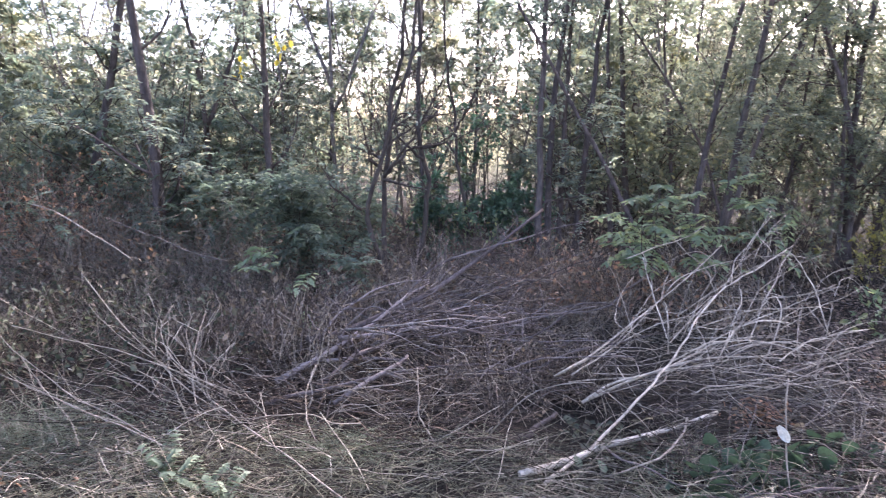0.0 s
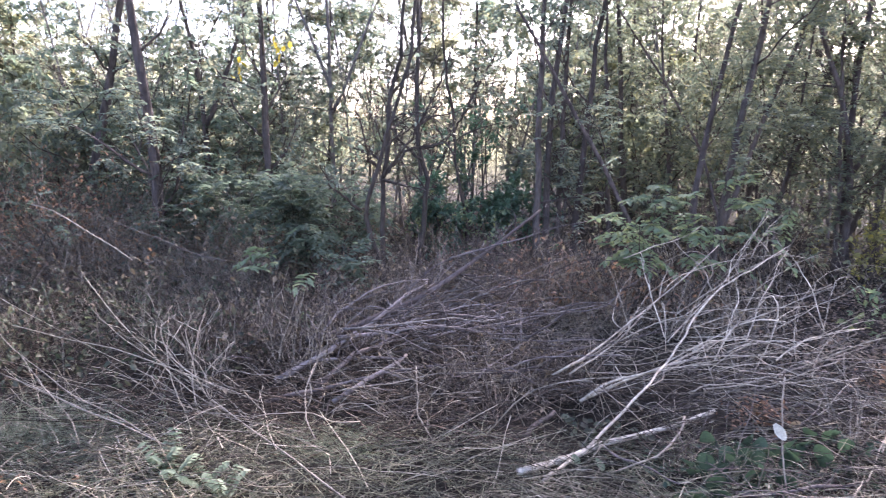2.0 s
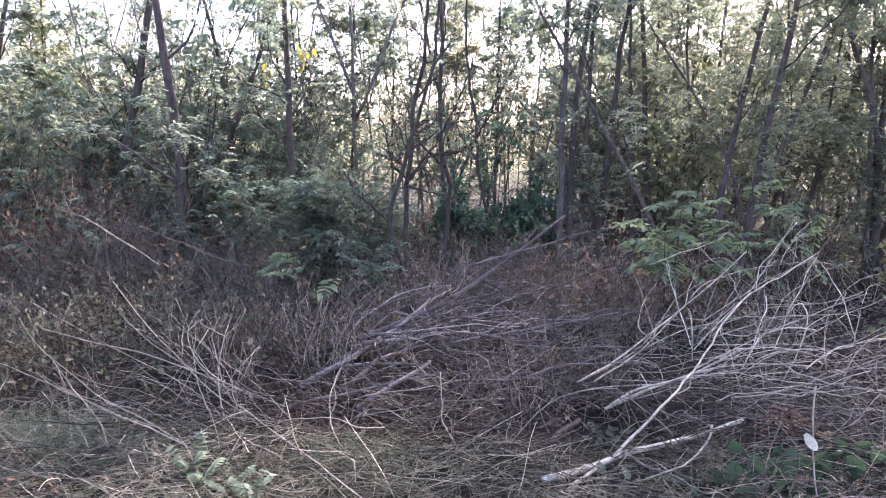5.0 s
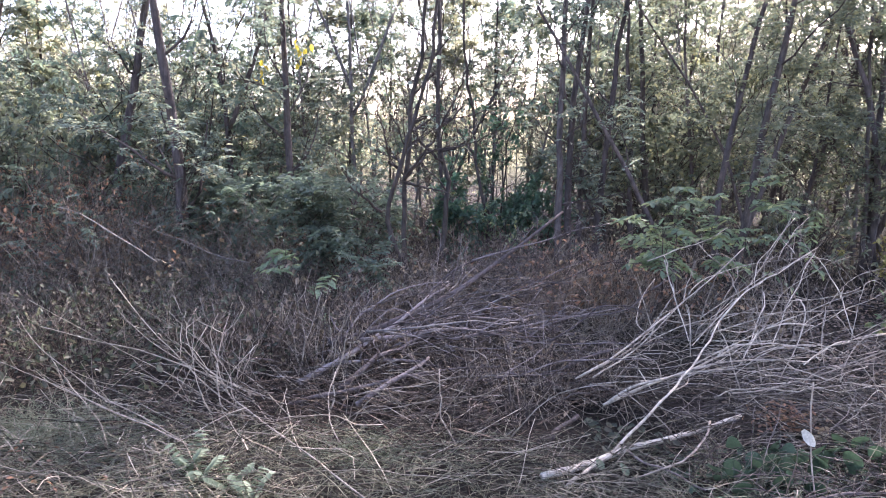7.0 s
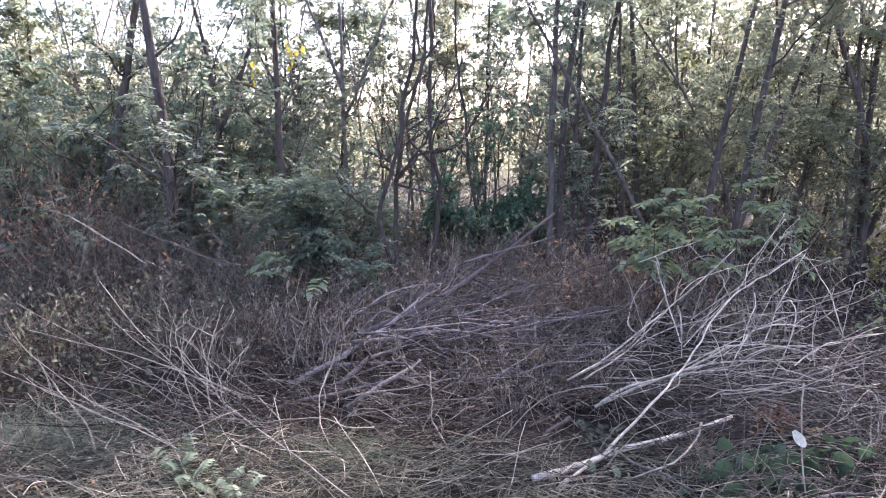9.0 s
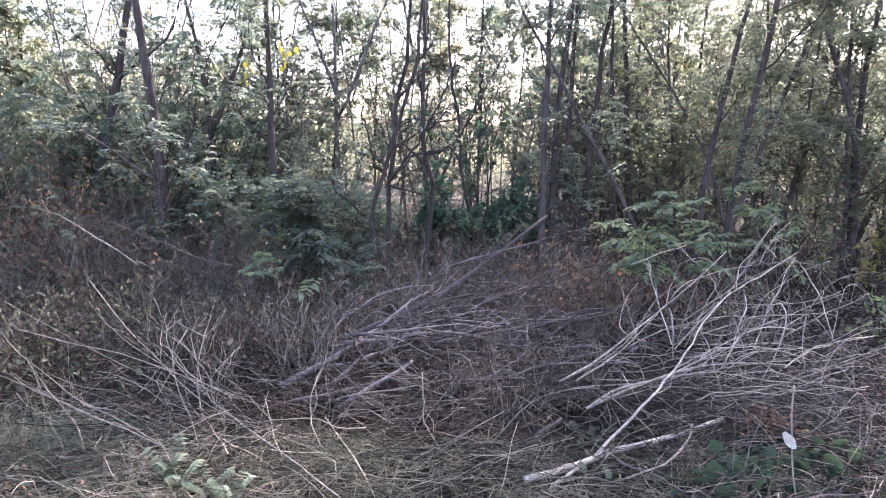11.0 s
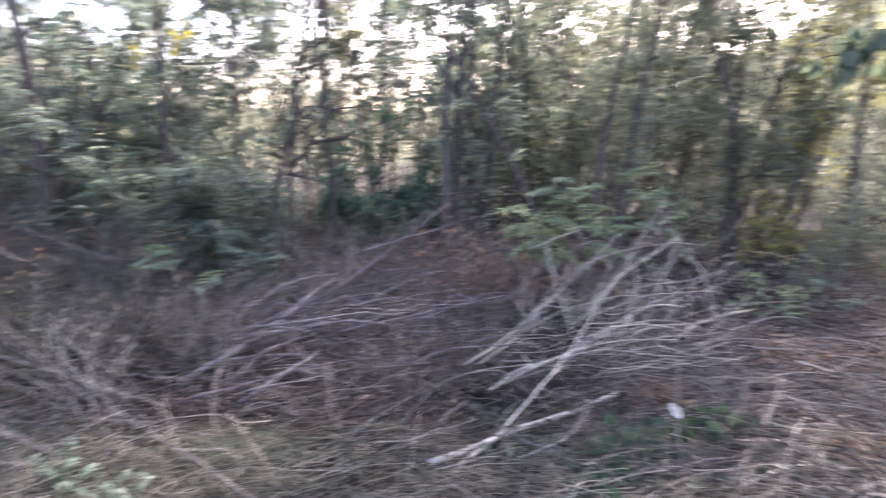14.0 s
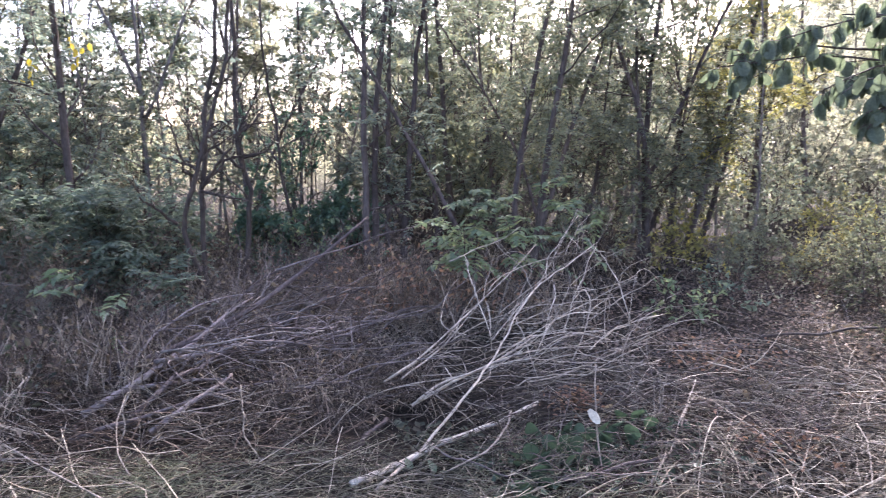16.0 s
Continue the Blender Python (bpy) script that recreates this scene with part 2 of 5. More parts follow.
class Heap:
    """Collects vertices and faces for one mesh."""

    def __init__(self):
        self.v, self.f, self.n = [], [], 0

    def add(self, verts, *faces):
        for f in faces:
            self.f.append(np.asarray(f) + self.n)
        self.v.append(verts)
        self.n += len(verts)
        return self

    def tubes(self, p, r, sides=3):
        n, k, _ = p.shape
        t = unit(np.gradient(p, axis=1))
        ref = np.where(np.abs(t[..., 2:3]) > 0.9, [1.0, 0, 0], [0, 0, 1.0])
        u = unit(np.cross(t, ref))
        w = np.cross(t, u)
        a = np.arange(sides) * 2 * np.pi / sides
        ring = p[:, :, None] + r[:, :, None, None] * (np.cos(a)[:, None] * u[:, :, None] + np.sin(a)[:, None] * w[:, :, None])
        ids = np.arange(n * k * sides).reshape(n, k, sides)
        q = np.stack([ids[:, :-1], np.roll(ids, -1, 2)[:, :-1], np.roll(ids, -1, 2)[:, 1:], ids[:, 1:]], -1).reshape(-1, 4)
        caps = [ids[:, 0, ::-1], ids[:, -1]] if sides > 3 else []
        return self.add(ring.reshape(-1, 3), q, *caps)

    def leaves(self, c, d, up, length, width, fold=0.18):
        """Small oval leaves with a pointed tip, folded along the middle."""
        d = unit(d)
        side = unit(np.cross(d, up))
        nrm = np.cross(side, d)
        L, W = length[:, None], width[:, None]
        lift = nrm * W * fold
        low, high = c + d * L * 0.28, c + d * L * 0.68 - nrm * L * 0.03
        v = np.stack([c, low - side * W * 0.46 + lift, high - side * W * 0.42 + lift, c + d * L - nrm * L * 0.10, high + side * W * 0.42 + lift, low + side * W * 0.46 + lift], 1).reshape(-1, 3)
        i = np.arange(len(c))[:, None] * 6
        return self.add(v, i + [0, 1, 2, 3], i + [0, 3, 4, 5])

    def mesh(self, name):
        me = bpy.data.meshes.new(name)
        v = np.concatenate(self.v).astype(np.float32)
        me.vertices.add(len(v))
        me.vertices.foreach_set("co", v.ravel())
        sizes = np.concatenate([np.full(len(f), f.shape[1]) for f in self.f])
        loops = np.concatenate([f.ravel() for f in self.f]).astype(np.int32)
        me.loops.add(len(loops))
        me.loops.foreach_set("vertex_index", loops)
        me.polygons.add(len(sizes))
        me.polygons.foreach_set("loop_start", np.concatenate([[0], np.cumsum(sizes)[:-1]]).astype(np.int32))
        me.update(calc_edges=True)
        me.polygons.foreach_set("use_smooth", np.ones(len(sizes), dtype=bool))
        return me


def part(name, heap, material, parent=None, label=""):
    me = heap.mesh(name) if isinstance(heap, Heap) else heap
    if not me.materials:
        me.materials.append(material)
    ob = new(name, me)
    ob.parent = parent
    return tagged(ob, label)


def thing(name, place, label, category, group="", kind=""):
    ob = new(name)
    ob.location = place
    ob.empty_display_size = 0.1
    return tagged(ob, label, category, group, kind)


def grow(s, d, length, r, k=6, wig=0.15, grav=0.0, tip=0.25):
    """Wandering curves from the starts s in the directions d."""
    p = np.empty((len(s), k, 3))
    p[:, 0], d = s, unit(d)
    step = (length / (k - 1))[:, None]
    for i in range(1, k):
        d = unit(d + wig * rng.normal(size=d.shape) + [0, 0, grav])
        p[:, i] = p[:, i - 1] + d * step
    return p, r[:, None] * np.linspace(1, tip, k)


def sprout(p, r, count, lo, hi, angle, longer, thinner, k=5, wig=0.15, grav=0.0):
    """Side shoots, count on each of the curves p."""
    n, k0, _ = p.shape
    i = np.repeat(np.arange(n), count)
    s = rng.uniform(lo, hi, n * count) * (k0 - 1)
    j = np.minimum(s.astype(int), k0 - 2)
    f = (s - j)[:, None]
    at = p[i, j] * (1 - f) + p[i, j + 1] * f
    t = unit(p[i, j + 1] - p[i, j])
    side = unit(np.cross(t, rng.normal(size=t.shape)))
    a = rng.normal(angle, 0.2, n * count)[:, None]
    full = np.linalg.norm(np.diff(p, axis=1), axis=-1).sum(1)[i]
    length = full * longer * rng.uniform(0.45, 1.0, n * count) * (1.15 - 0.6 * s / (k0 - 1))
    rad = (r[i, j] * (1 - f[:, 0]) + r[i, j + 1] * f[:, 0]) * thinner
    return grow(at, np.cos(a) * t + np.sin(a) * side, length, rad, k, wig, grav)


def along(p, count, lo=0.15, hi=1.0):
    """Random places on the curves p, and the way that the curve runs there."""
    n, k0, _ = p.shape
    i = rng.integers(0, n, count)
    s = rng.uniform(lo, hi, count) * (k0 - 1)
    j = np.minimum(s.astype(int), k0 - 2)
    f = (s - j)[:, None]
    return p[i, j] * (1 - f) + p[i, j + 1] * f, unit(p[i, j + 1] - p[i, j])


def put_leaves(heap, p, count, size, droop=0.3, lo=0.15, spread=1.0, slim=0.5, tumble=0.6):
    c, t = along(p, count, lo)
    d = unit(t * 0.6 + spread * rng.normal(size=c.shape) * 0.7 + [0, 0, -droop])
    up = unit(rng.normal(size=c.shape) * tumble + [0, 0, 1.0])
    L = size * rng.uniform(0.6, 1.3, count)
    return heap.leaves(c, d, up, L, L * slim * rng.uniform(0.8, 1.2, count))


def put_compound(heap, p, count, length, pairs=6, size=0.045, droop=0.25, lo=0.2):
    """Feathered leaves: pairs of leaflets on a drooping stalk."""
    c, t = along(p, count, lo)
    d = unit(t * 0.5 + rng.normal(size=c.shape) * [0.8, 0.8, 0.35])
    side = unit(np.cross(d, [0, 0, 1.0]))
    L = length * rng.uniform(0.7, 1.2, count)
    for j in range(pairs):
        s = (j + 1.0) / (pairs + 0.3)
        at = c + d * (L * s)[:, None] + [0, 0, -1.0] * (droop * L * s * s)[:, None]
        for sign in (-1, 1):
            dd = unit(d * 0.35 + side * sign + rng.normal(size=d.shape) * 0.18 + [0, 0, -0.25])
            z = size * rng.uniform(0.75, 1.2, count)
            heap.leaves(at, dd, unit(rng.normal(size=d.shape) * 0.3 + [0, 0, 1.0]), z, z * 0.45)
    end = c + d * L[:, None] + [0, 0, -1.0] * (droop * L)[:, None]
    z = np.full(count, size)
    heap.leaves(end, d + [0, 0, -0.4], np.tile([0, 0, 1.0], (count, 1)), z, z * 0.45)
    return heap


def bend(a, m, b, k=14, wobble=0.012):
    """A slightly knotty curve from a through m to b."""
    a, m, b = (np.array(q, float) for q in (a, m, b))
    c = 2 * m - (a + b) / 2
    s = np.linspace(0, 1, k)[:, None]
    p = (1 - s) ** 2 * a + 2 * s * (1 - s) * c + s * s * b
    knots = wobble * rng.normal(size=(6, 3)) * [[0], [1], [1], [1], [1], [0]]
    off = np.stack([np.interp(s[:, 0] * 5, np.arange(6), knots[:, i]) for i in range(3)], -1)
    return (p + off + wobble * 0.12 * rng.normal(size=p.shape))[None]


# ---- ground ----
def spaced(lo, hi):
    """Grid lines, close together near the camera and far apart at the horizon."""
    near = np.arange(lo, hi, 0.09)
    out = hi + np.cumsum(0.12 * 1.16 ** np.arange(48))
    inn = lo - np.cumsum(0.12 * 1.16 ** np.arange(48))
    return np.concatenate([inn[::-1], near, out])


gx, gy = np.meshgrid(spaced(-6, 7), spaced(1, 10))
rough = 0.012 * rng.normal(size=gx.shape) * (np.hypot(gx, gy) < 14)
gv = np.stack([gx, gy, gh(gx, gy) + rough], -1).reshape(-1, 3)
gi = np.arange(gx.size).reshape(gx.shape)
gq = np.stack([gi[:-1, :-1], gi[:-1, 1:], gi[1:, 1:], gi[1:, :-1]], -1).reshape(-1, 4)
ground = part("ground", Heap().add(gv, gq), GROUND)
tagged(ground, "brown leaf-littered woodland ground rising to a dry far hillside", "ground", kind="structure")


# ---- trees ----
rng = np.random.default_rng(21)
def trunk_line(x0, x1, x2, h, k=16, sway=0.02):
    """A trunk in its own plane: it stands at 0, is x1 - x0 off at 1.3 m and x2 - x0 off at 2.6 m."""
    z = np.linspace(-0.08, h, k)
    b1, b2 = x1 - x0, x2 - x0
    q = (b2 - 2 * b1) / (2 * 1.3 ** 2)
    l = b1 / 1.3 - q * 1.3
    zz = np.minimum(z, 2.6)
    x = l * zz + q * zz * zz + (z - zz) * np.clip(l + 2 * q * 2.6, -0.35, 0.35)
    y = sway * np.cumsum(rng.normal(size=k)) * smooth(0.2, 1.5, z)
    return np.stack([x + sway * 0.35 * rng.normal(size=k) * smooth(0.1, 0.8, z), y, z], -1)[None]


def tree(y, x0, x1, x2, r, h=5.5, leaf=LEAF_LOCUST, compounds=170, limbs=11, low=0.13, label="", forks=(), singles=300, size=0.045, fine=(6, 3), pairs=6, reach=1.0, wood=None, name="tree", group="trees of the thicket"):
    th = thing(name, (x0, y, float(gh(x0, y))), label or "slender locust tree with dark furrowed bark and sparse green leaves", "tree", group)
    h, r = 0.84 * h, 0.86 * r
    p = trunk_line(x0, x1, x2, h)
    k = p.shape[1]
    z = p[0, :, 2]
    rad = (r * (1 - 0.30 * np.clip(z / 2.6, 0, 1) - 0.32 * np.clip(z / h, 0, 1)) * (1 + 0.55 * np.exp(-np.maximum(z, 0) / 0.10)) * rng.uniform(0.93, 1.07, k))[None]
    part("trunk", Heap().tubes(p, rad, 9), wood or BARK, th)
    stems, radii = [p], [rad]
    for fz, fx, fr in forks:
        i = int(np.argmin(abs(z - fz)))
        a = p[0, i]
        fp = grow(a[None], np.array([[fx - x0 - a[0], 0.05, 1.0]]), np.array([h - fz]), np.array([fr]), k, 0.05, 0.02, 0.3)
        part("fork", Heap().tubes(fp[0], fp[1], 7), wood or BARK, th)
        stems.append(fp[0]), radii.append(fp[1])
    sp, sr = np.concatenate(stems), np.concatenate(radii)
    lp, lr = sprout(sp, sr, limbs, low, 0.97, 0.85, 0.24 * reach, 0.34 + 0.1 * (reach - 1), 8, 0.17, 0.05)
    for i in range(len(lp)):
        part("limb", Heap().tubes(lp[i:i + 1], lr[i:i + 1], 6), wood or BARK, th)
    t1, r1 = sprout(lp, lr, fine[0], 0.15, 1.0, 0.7, 0.55, 0.5, 5, 0.2, 0.0)
    t3, r3 = sprout(sp, sr, 14, max(0.12, low - 0.05), 0.8, 1.0, 0.11, 0.14, 5, 0.2, 0.03)
    low1, low3 = [(q[:, 0, 2] < 1.45 + 0.27 * y) | (rng.random(len(q)) < 0.35) for q in (t1, t3)]
    t1, r1, t3, r3 = t1[low1], np.maximum(r1[low1], 0.0022), t3[low3], np.maximum(r3[low3], 0.0022)
    t2, r2 = sprout(np.concatenate([t1, t3]), np.concatenate([r1, r3]), fine[1], 0.2, 1.0, 0.7, 0.55, 0.6, 4, 0.2, -0.03)
    tagged(part("branchwork", Heap().tubes(t1, r1).tubes(t3, r3).tubes(t2, np.maximum(r2, 0.0016)), BARK_DARK, th), kind="stuff")
    crown = Heap()
    if 1.5 < x0 < 6 and y < 9.6:
        compounds, singles = int(1.4 * compounds), int(1.4 * singles)
    if compounds:
        put_compound(crown, np.concatenate([t1, t3]), int(0.85 * compounds), 0.20, pairs, size)
        put_compound(crown, t2, int(0.8 * compounds), 0.18, pairs, size)
    if singles:
        put_leaves(crown, t2, int(1.2 * singles), 1.25 * size)
    if compounds or singles:
        part("crown", crown, leaf, th)
    return th


# locusts on the far side of the brush, from the west end to the east
FRAIL = "thin young locust with a crooked stem and few leaves"
tree(6.4, -2.70, -2.79, -2.91, 0.074, 6.5, label="stout grey-brown locust trunk leaning over undergrowth", compounds=130)
tree(7.5, -4.12, -3.81, -3.53, 0.072, 6.5, label="dark locust trunk leaning inward with side limbs")
spotted = tree(7.2, -1.92, -1.93, -1.95, 0.055, 6.5, label="straight dark locust trunk with yellowing leaves", compounds=150)
for x, z in ((0.17, 2.36), (-0.23, 2.03), (0.12, 2.2)):
    c = rng.normal(size=(5, 3)) * 0.05 + [x, -0.1, z]
    L = rng.uniform(0.06, 0.095, 5)
    part("yellow_spray", Heap().leaves(c, rng.normal(size=c.shape) * 0.6 + [0, 0, -0.7], rng.normal(size=c.shape), L, L * 0.6), LEAF_GOLD, spotted, "bright yellow leaves")["kind"] = "stuff"
tree(8.0, -2.95, -2.84, -3.03, 0.046, 5.5, label="young locust forked into a narrow V", forks=((1.5, -2.35, 0.03),), compounds=120)


def winding(points, k=22, wobble=0.008):
    """A crooked stem that turns gently at each of a few bends."""
    q = np.array(points, float)
    s = np.concatenate([[0], np.cumsum(np.linalg.norm(np.diff(q, axis=0), axis=1))])
    u = np.linspace(0, s[-1], k)
    p = np.stack([np.interp(u, s, q[:, i]) for i in range(3)], -1)
    p[1:-1] = 0.25 * p[:-2] + 0.5 * p[1:-1] + 0.25 * p[2:]
    return (p + wobble * rng.normal(size=p.shape) * [1, 1, 0.3])[None]


def crooked_tree(x, y, trunk, r, limbs, label, twigs=9):
    th = thing("tree", (x, y, float(gh(x, y))), label, "tree", "trees of the thicket")
    foot = np.array(th.location)
    p = winding([(x, y, foot[2] - 0.05)] + [(a, y, c) for a, c in trunk]) - foot
    rad = np.linspace(r, r * 0.45, p.shape[1])[None] * rng.uniform(0.92, 1.08, p.shape[1])
    part("trunk", Heap().tubes(p, rad, 8), BARK_DARK, th)
    ps, rs = [p], [rad]
    for lim in limbs:
        q = winding([(a, y + 0.12 * j * (-1) ** len(ps), c) for j, (a, c) in enumerate(lim)]) - foot
        qr = np.linspace(r * 0.55, 0.004, q.shape[1])[None]
        part("limb", Heap().tubes(q, qr, 6), BARK_DARK, th)
        ps.append(q), rs.append(qr)
    sp, sr = np.concatenate(ps), np.concatenate(rs)
    t1, r1 = sprout(sp, sr, twigs, 0.3, 1.0, 0.8, 0.26, 0.4, 8, 0.2, 0.02)
    t2, r2 = sprout(t1, r1, 4, 0.2, 1.0, 0.7, 0.5, 0.6, 5, 0.2, 0.0)
    tagged(part("branchwork", Heap().tubes(t1, np.maximum(r1, 0.003), 5).tubes(t2, np.maximum(r2, 0.0018)), BARK_DARK, th), kind="stuff")
    f = Heap()
    put_leaves(f, t2, 40, 0.05)
    part("foliage", f, LEAF_LOCUST, th, "few withering leaves")
    return th


CROOK = "crooked dark tree with bare spreading limbs and twigs"
crooked_tree(-0.55, 5.6, [(-0.61, 0.46), (-0.76, 0.82), (-0.66, 1.02), (-0.53, 1.47), (-0.45, 1.74), (-0.35, 2.08), (-0.3, 2.8)], 0.023, [[(-0.76, 0.82), (-0.83, 0.91), (-0.95, 1.02), (-1.02, 1.2)]], CROOK)
crooked_tree(-0.58, 5.72, [(-0.59, 0.46), (-0.60, 1.06), (-0.53, 1.47), (-0.56, 1.61), (-0.45, 2.05), (-0.40, 2.9)], 0.025,
             [[(-0.60, 1.08), (-0.33, 1.42), (-0.15, 1.77), (-0.02, 2.1)], [(-0.60, 1.07), (-0.41, 1.31), (-0.09, 1.36), (0.01, 1.56)], [(-0.60, 1.06), (-0.42, 1.03), (-0.23, 1.00)],
              [(-0.53, 1.47), (-0.47, 1.51), (-0.36, 1.60)], [(-0.60, 1.15), (-0.69, 1.22), (-0.70, 1.38), (-0.76, 1.65)], [(-0.60, 1.22), (-0.69, 1.26), (-0.86, 1.31)]], CROOK, 10)
crooked_tree(-0.31, 6.2, [(-0.30, 0.38), (-0.24, 1.03), (-0.33, 1.31), (-0.35, 1.59), (-0.33, 2.11), (-0.36, 3.2)], 0.027, [[(-0.32, 1.31), (-0.18, 1.33), (-0.05, 1.42)], [(-0.34, 1.50), (-0.23, 1.58), (-0.10, 1.76)], [(-0.30, 1.2), (-0.5, 1.4), (-0.62, 1.75)]], CROOK)
crooked_tree(0.16, 7.4, [(0.13, 0.56), (0.03, 1.00), (-0.01, 1.54), (-0.13, 2.19), (-0.16, 3.2)], 0.020, [[(0.0, 1.5), (0.15, 1.75), (0.2, 2.1)], [(0.0, 1.2), (-0.2, 1.5), (-0.3, 1.9)]], CROOK)
tree(9.0, -0.36, -0.46, -0.47, 0.034, 5.5, label=FRAIL, compounds=60, singles=150)
tree(9.0, -1.57, -1.58, -1.62, 0.042, 6.0, label="locust with twin upper stems against the sky", forks=((1.5, -1.15, 0.024), (2.0, -1.95, 0.024)), compounds=70, wood=BARK_PALE)
tree(9.0, -0.45, -0.10, 0.60, 0.03, 4.0, label="thin bare pole leaning across the clearing", limbs=4, compounds=14, singles=40)
tree(6.8, 0.84, 0.80, 0.81, 0.048, 6.5, label="straight dark trunk in a close cluster", compounds=70, singles=120)
tree(6.95, 0.95, 0.92, 1.02, 0.045, 6.5, label="dark trunk parting from its neighbour higher up", compounds=70, singles=120)
tree(6.6, 2.02, 1.31, 0.52, 0.032, 4.2, label="thin dead trunk leaning across the upright ones", limbs=4, compounds=8, singles=20)
tree(7.2, 1.07, 1.09, 1.12, 0.040, 6.0, label=FRAIL, compounds=70, singles=120)
tree(7.0, 1.20, 1.28, 1.41, 0.044, 6.0, compounds=80, singles=150)
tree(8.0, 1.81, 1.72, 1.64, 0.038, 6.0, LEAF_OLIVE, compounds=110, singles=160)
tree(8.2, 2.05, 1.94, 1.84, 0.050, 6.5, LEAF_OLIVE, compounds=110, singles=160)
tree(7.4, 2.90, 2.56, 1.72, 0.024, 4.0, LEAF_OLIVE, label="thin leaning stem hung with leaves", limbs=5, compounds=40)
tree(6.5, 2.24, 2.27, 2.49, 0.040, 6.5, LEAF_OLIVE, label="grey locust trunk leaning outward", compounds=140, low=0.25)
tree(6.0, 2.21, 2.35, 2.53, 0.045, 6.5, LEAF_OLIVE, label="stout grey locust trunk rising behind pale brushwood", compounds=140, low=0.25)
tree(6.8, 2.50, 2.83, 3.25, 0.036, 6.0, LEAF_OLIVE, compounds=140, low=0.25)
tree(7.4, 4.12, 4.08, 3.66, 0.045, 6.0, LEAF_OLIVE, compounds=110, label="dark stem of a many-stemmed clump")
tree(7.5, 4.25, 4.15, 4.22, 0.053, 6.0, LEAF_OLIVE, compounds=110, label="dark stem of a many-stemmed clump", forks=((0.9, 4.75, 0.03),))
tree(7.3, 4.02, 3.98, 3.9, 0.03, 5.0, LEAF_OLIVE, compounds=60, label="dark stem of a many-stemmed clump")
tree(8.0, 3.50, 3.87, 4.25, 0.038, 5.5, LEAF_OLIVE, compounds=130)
tree(8.0, 5.02, 5.39, 5.78, 0.052, 6.0, LEAF_YELLOW, compounds=150, label="leaning locust with yellowing leaves")
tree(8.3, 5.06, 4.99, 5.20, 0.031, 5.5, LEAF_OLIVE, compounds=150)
# Crown thickened above view, to keep sun off the path straw.
tree(8.8, 6.50, 6.62, 6.62, 0.070, 6.5, LEAF_YELLOW, compounds=240, singles=500, label="dark trunk hung with yellow leaves at the clearing")
tree(11.0, 9.35, 9.25, 9.15, 0.070, 5.0, LEAF_YELLOW, compounds=60, label="lone trunk before the far meadow")
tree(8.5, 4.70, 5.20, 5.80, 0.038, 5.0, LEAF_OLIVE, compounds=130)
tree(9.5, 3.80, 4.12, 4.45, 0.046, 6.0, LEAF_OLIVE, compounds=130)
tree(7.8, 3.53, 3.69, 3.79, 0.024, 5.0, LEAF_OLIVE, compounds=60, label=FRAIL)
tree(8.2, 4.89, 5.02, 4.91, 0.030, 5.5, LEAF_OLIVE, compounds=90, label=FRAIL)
tree(8.6, 5.46, 5.67, 5.91, 0.026, 5.0, LEAF_YELLOW, compounds=80, label="thin young locust with yellowing leaves")
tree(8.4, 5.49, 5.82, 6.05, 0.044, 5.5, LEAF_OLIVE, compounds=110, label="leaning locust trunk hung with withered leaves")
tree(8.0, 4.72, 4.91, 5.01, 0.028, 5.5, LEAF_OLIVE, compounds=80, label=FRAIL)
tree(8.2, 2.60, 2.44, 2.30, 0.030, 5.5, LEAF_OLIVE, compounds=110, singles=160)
tree(7.2, -5.3, -5.2, -4.9, 0.05, 6.0, compounds=150, label="locust at the shaded end of the thicket")
tree(6.6, -4.6, -4.9, -5.3, 0.04, 5.0, compounds=150, label="locust at the shaded end of the thicket")
# Added just past the view's right edge, only to block sun from the path.
tree(6.7, 7.8, 7.7, 7.5, 0.055, 6.0, LEAF_OLIVE, compounds=330, singles=700, low=0.36, reach=1.5, label="leafy locust added out of view to shade the path")

# woods behind, repeated from a few grown ones
rng = np.random.default_rng(22)
models = []
for i in range(6):
    h = 5.0 + 0.7 * i
    lean = rng.uniform(-0.25, 0.25)
    m = tree(9.6 + 0.9 * i, -6.0 + 2.3 * i, -6.0 + 2.3 * i + lean, -6.0 + 2.3 * i + 2.2 * lean, 0.018 + 0.004 * i, h, (LEAF_FAR, LEAF_FAR, LEAF_LOCUST, LEAF_OLIVE, LEAF_FAR, LEAF_FAR)[i],
             compounds=98, limbs=11, low=0.08, singles=385, size=0.085, fine=(3, 2), pairs=4, label="young tree of the sunlit wood behind", group="trees of the wood behind")
    models.append(m)
count = 0
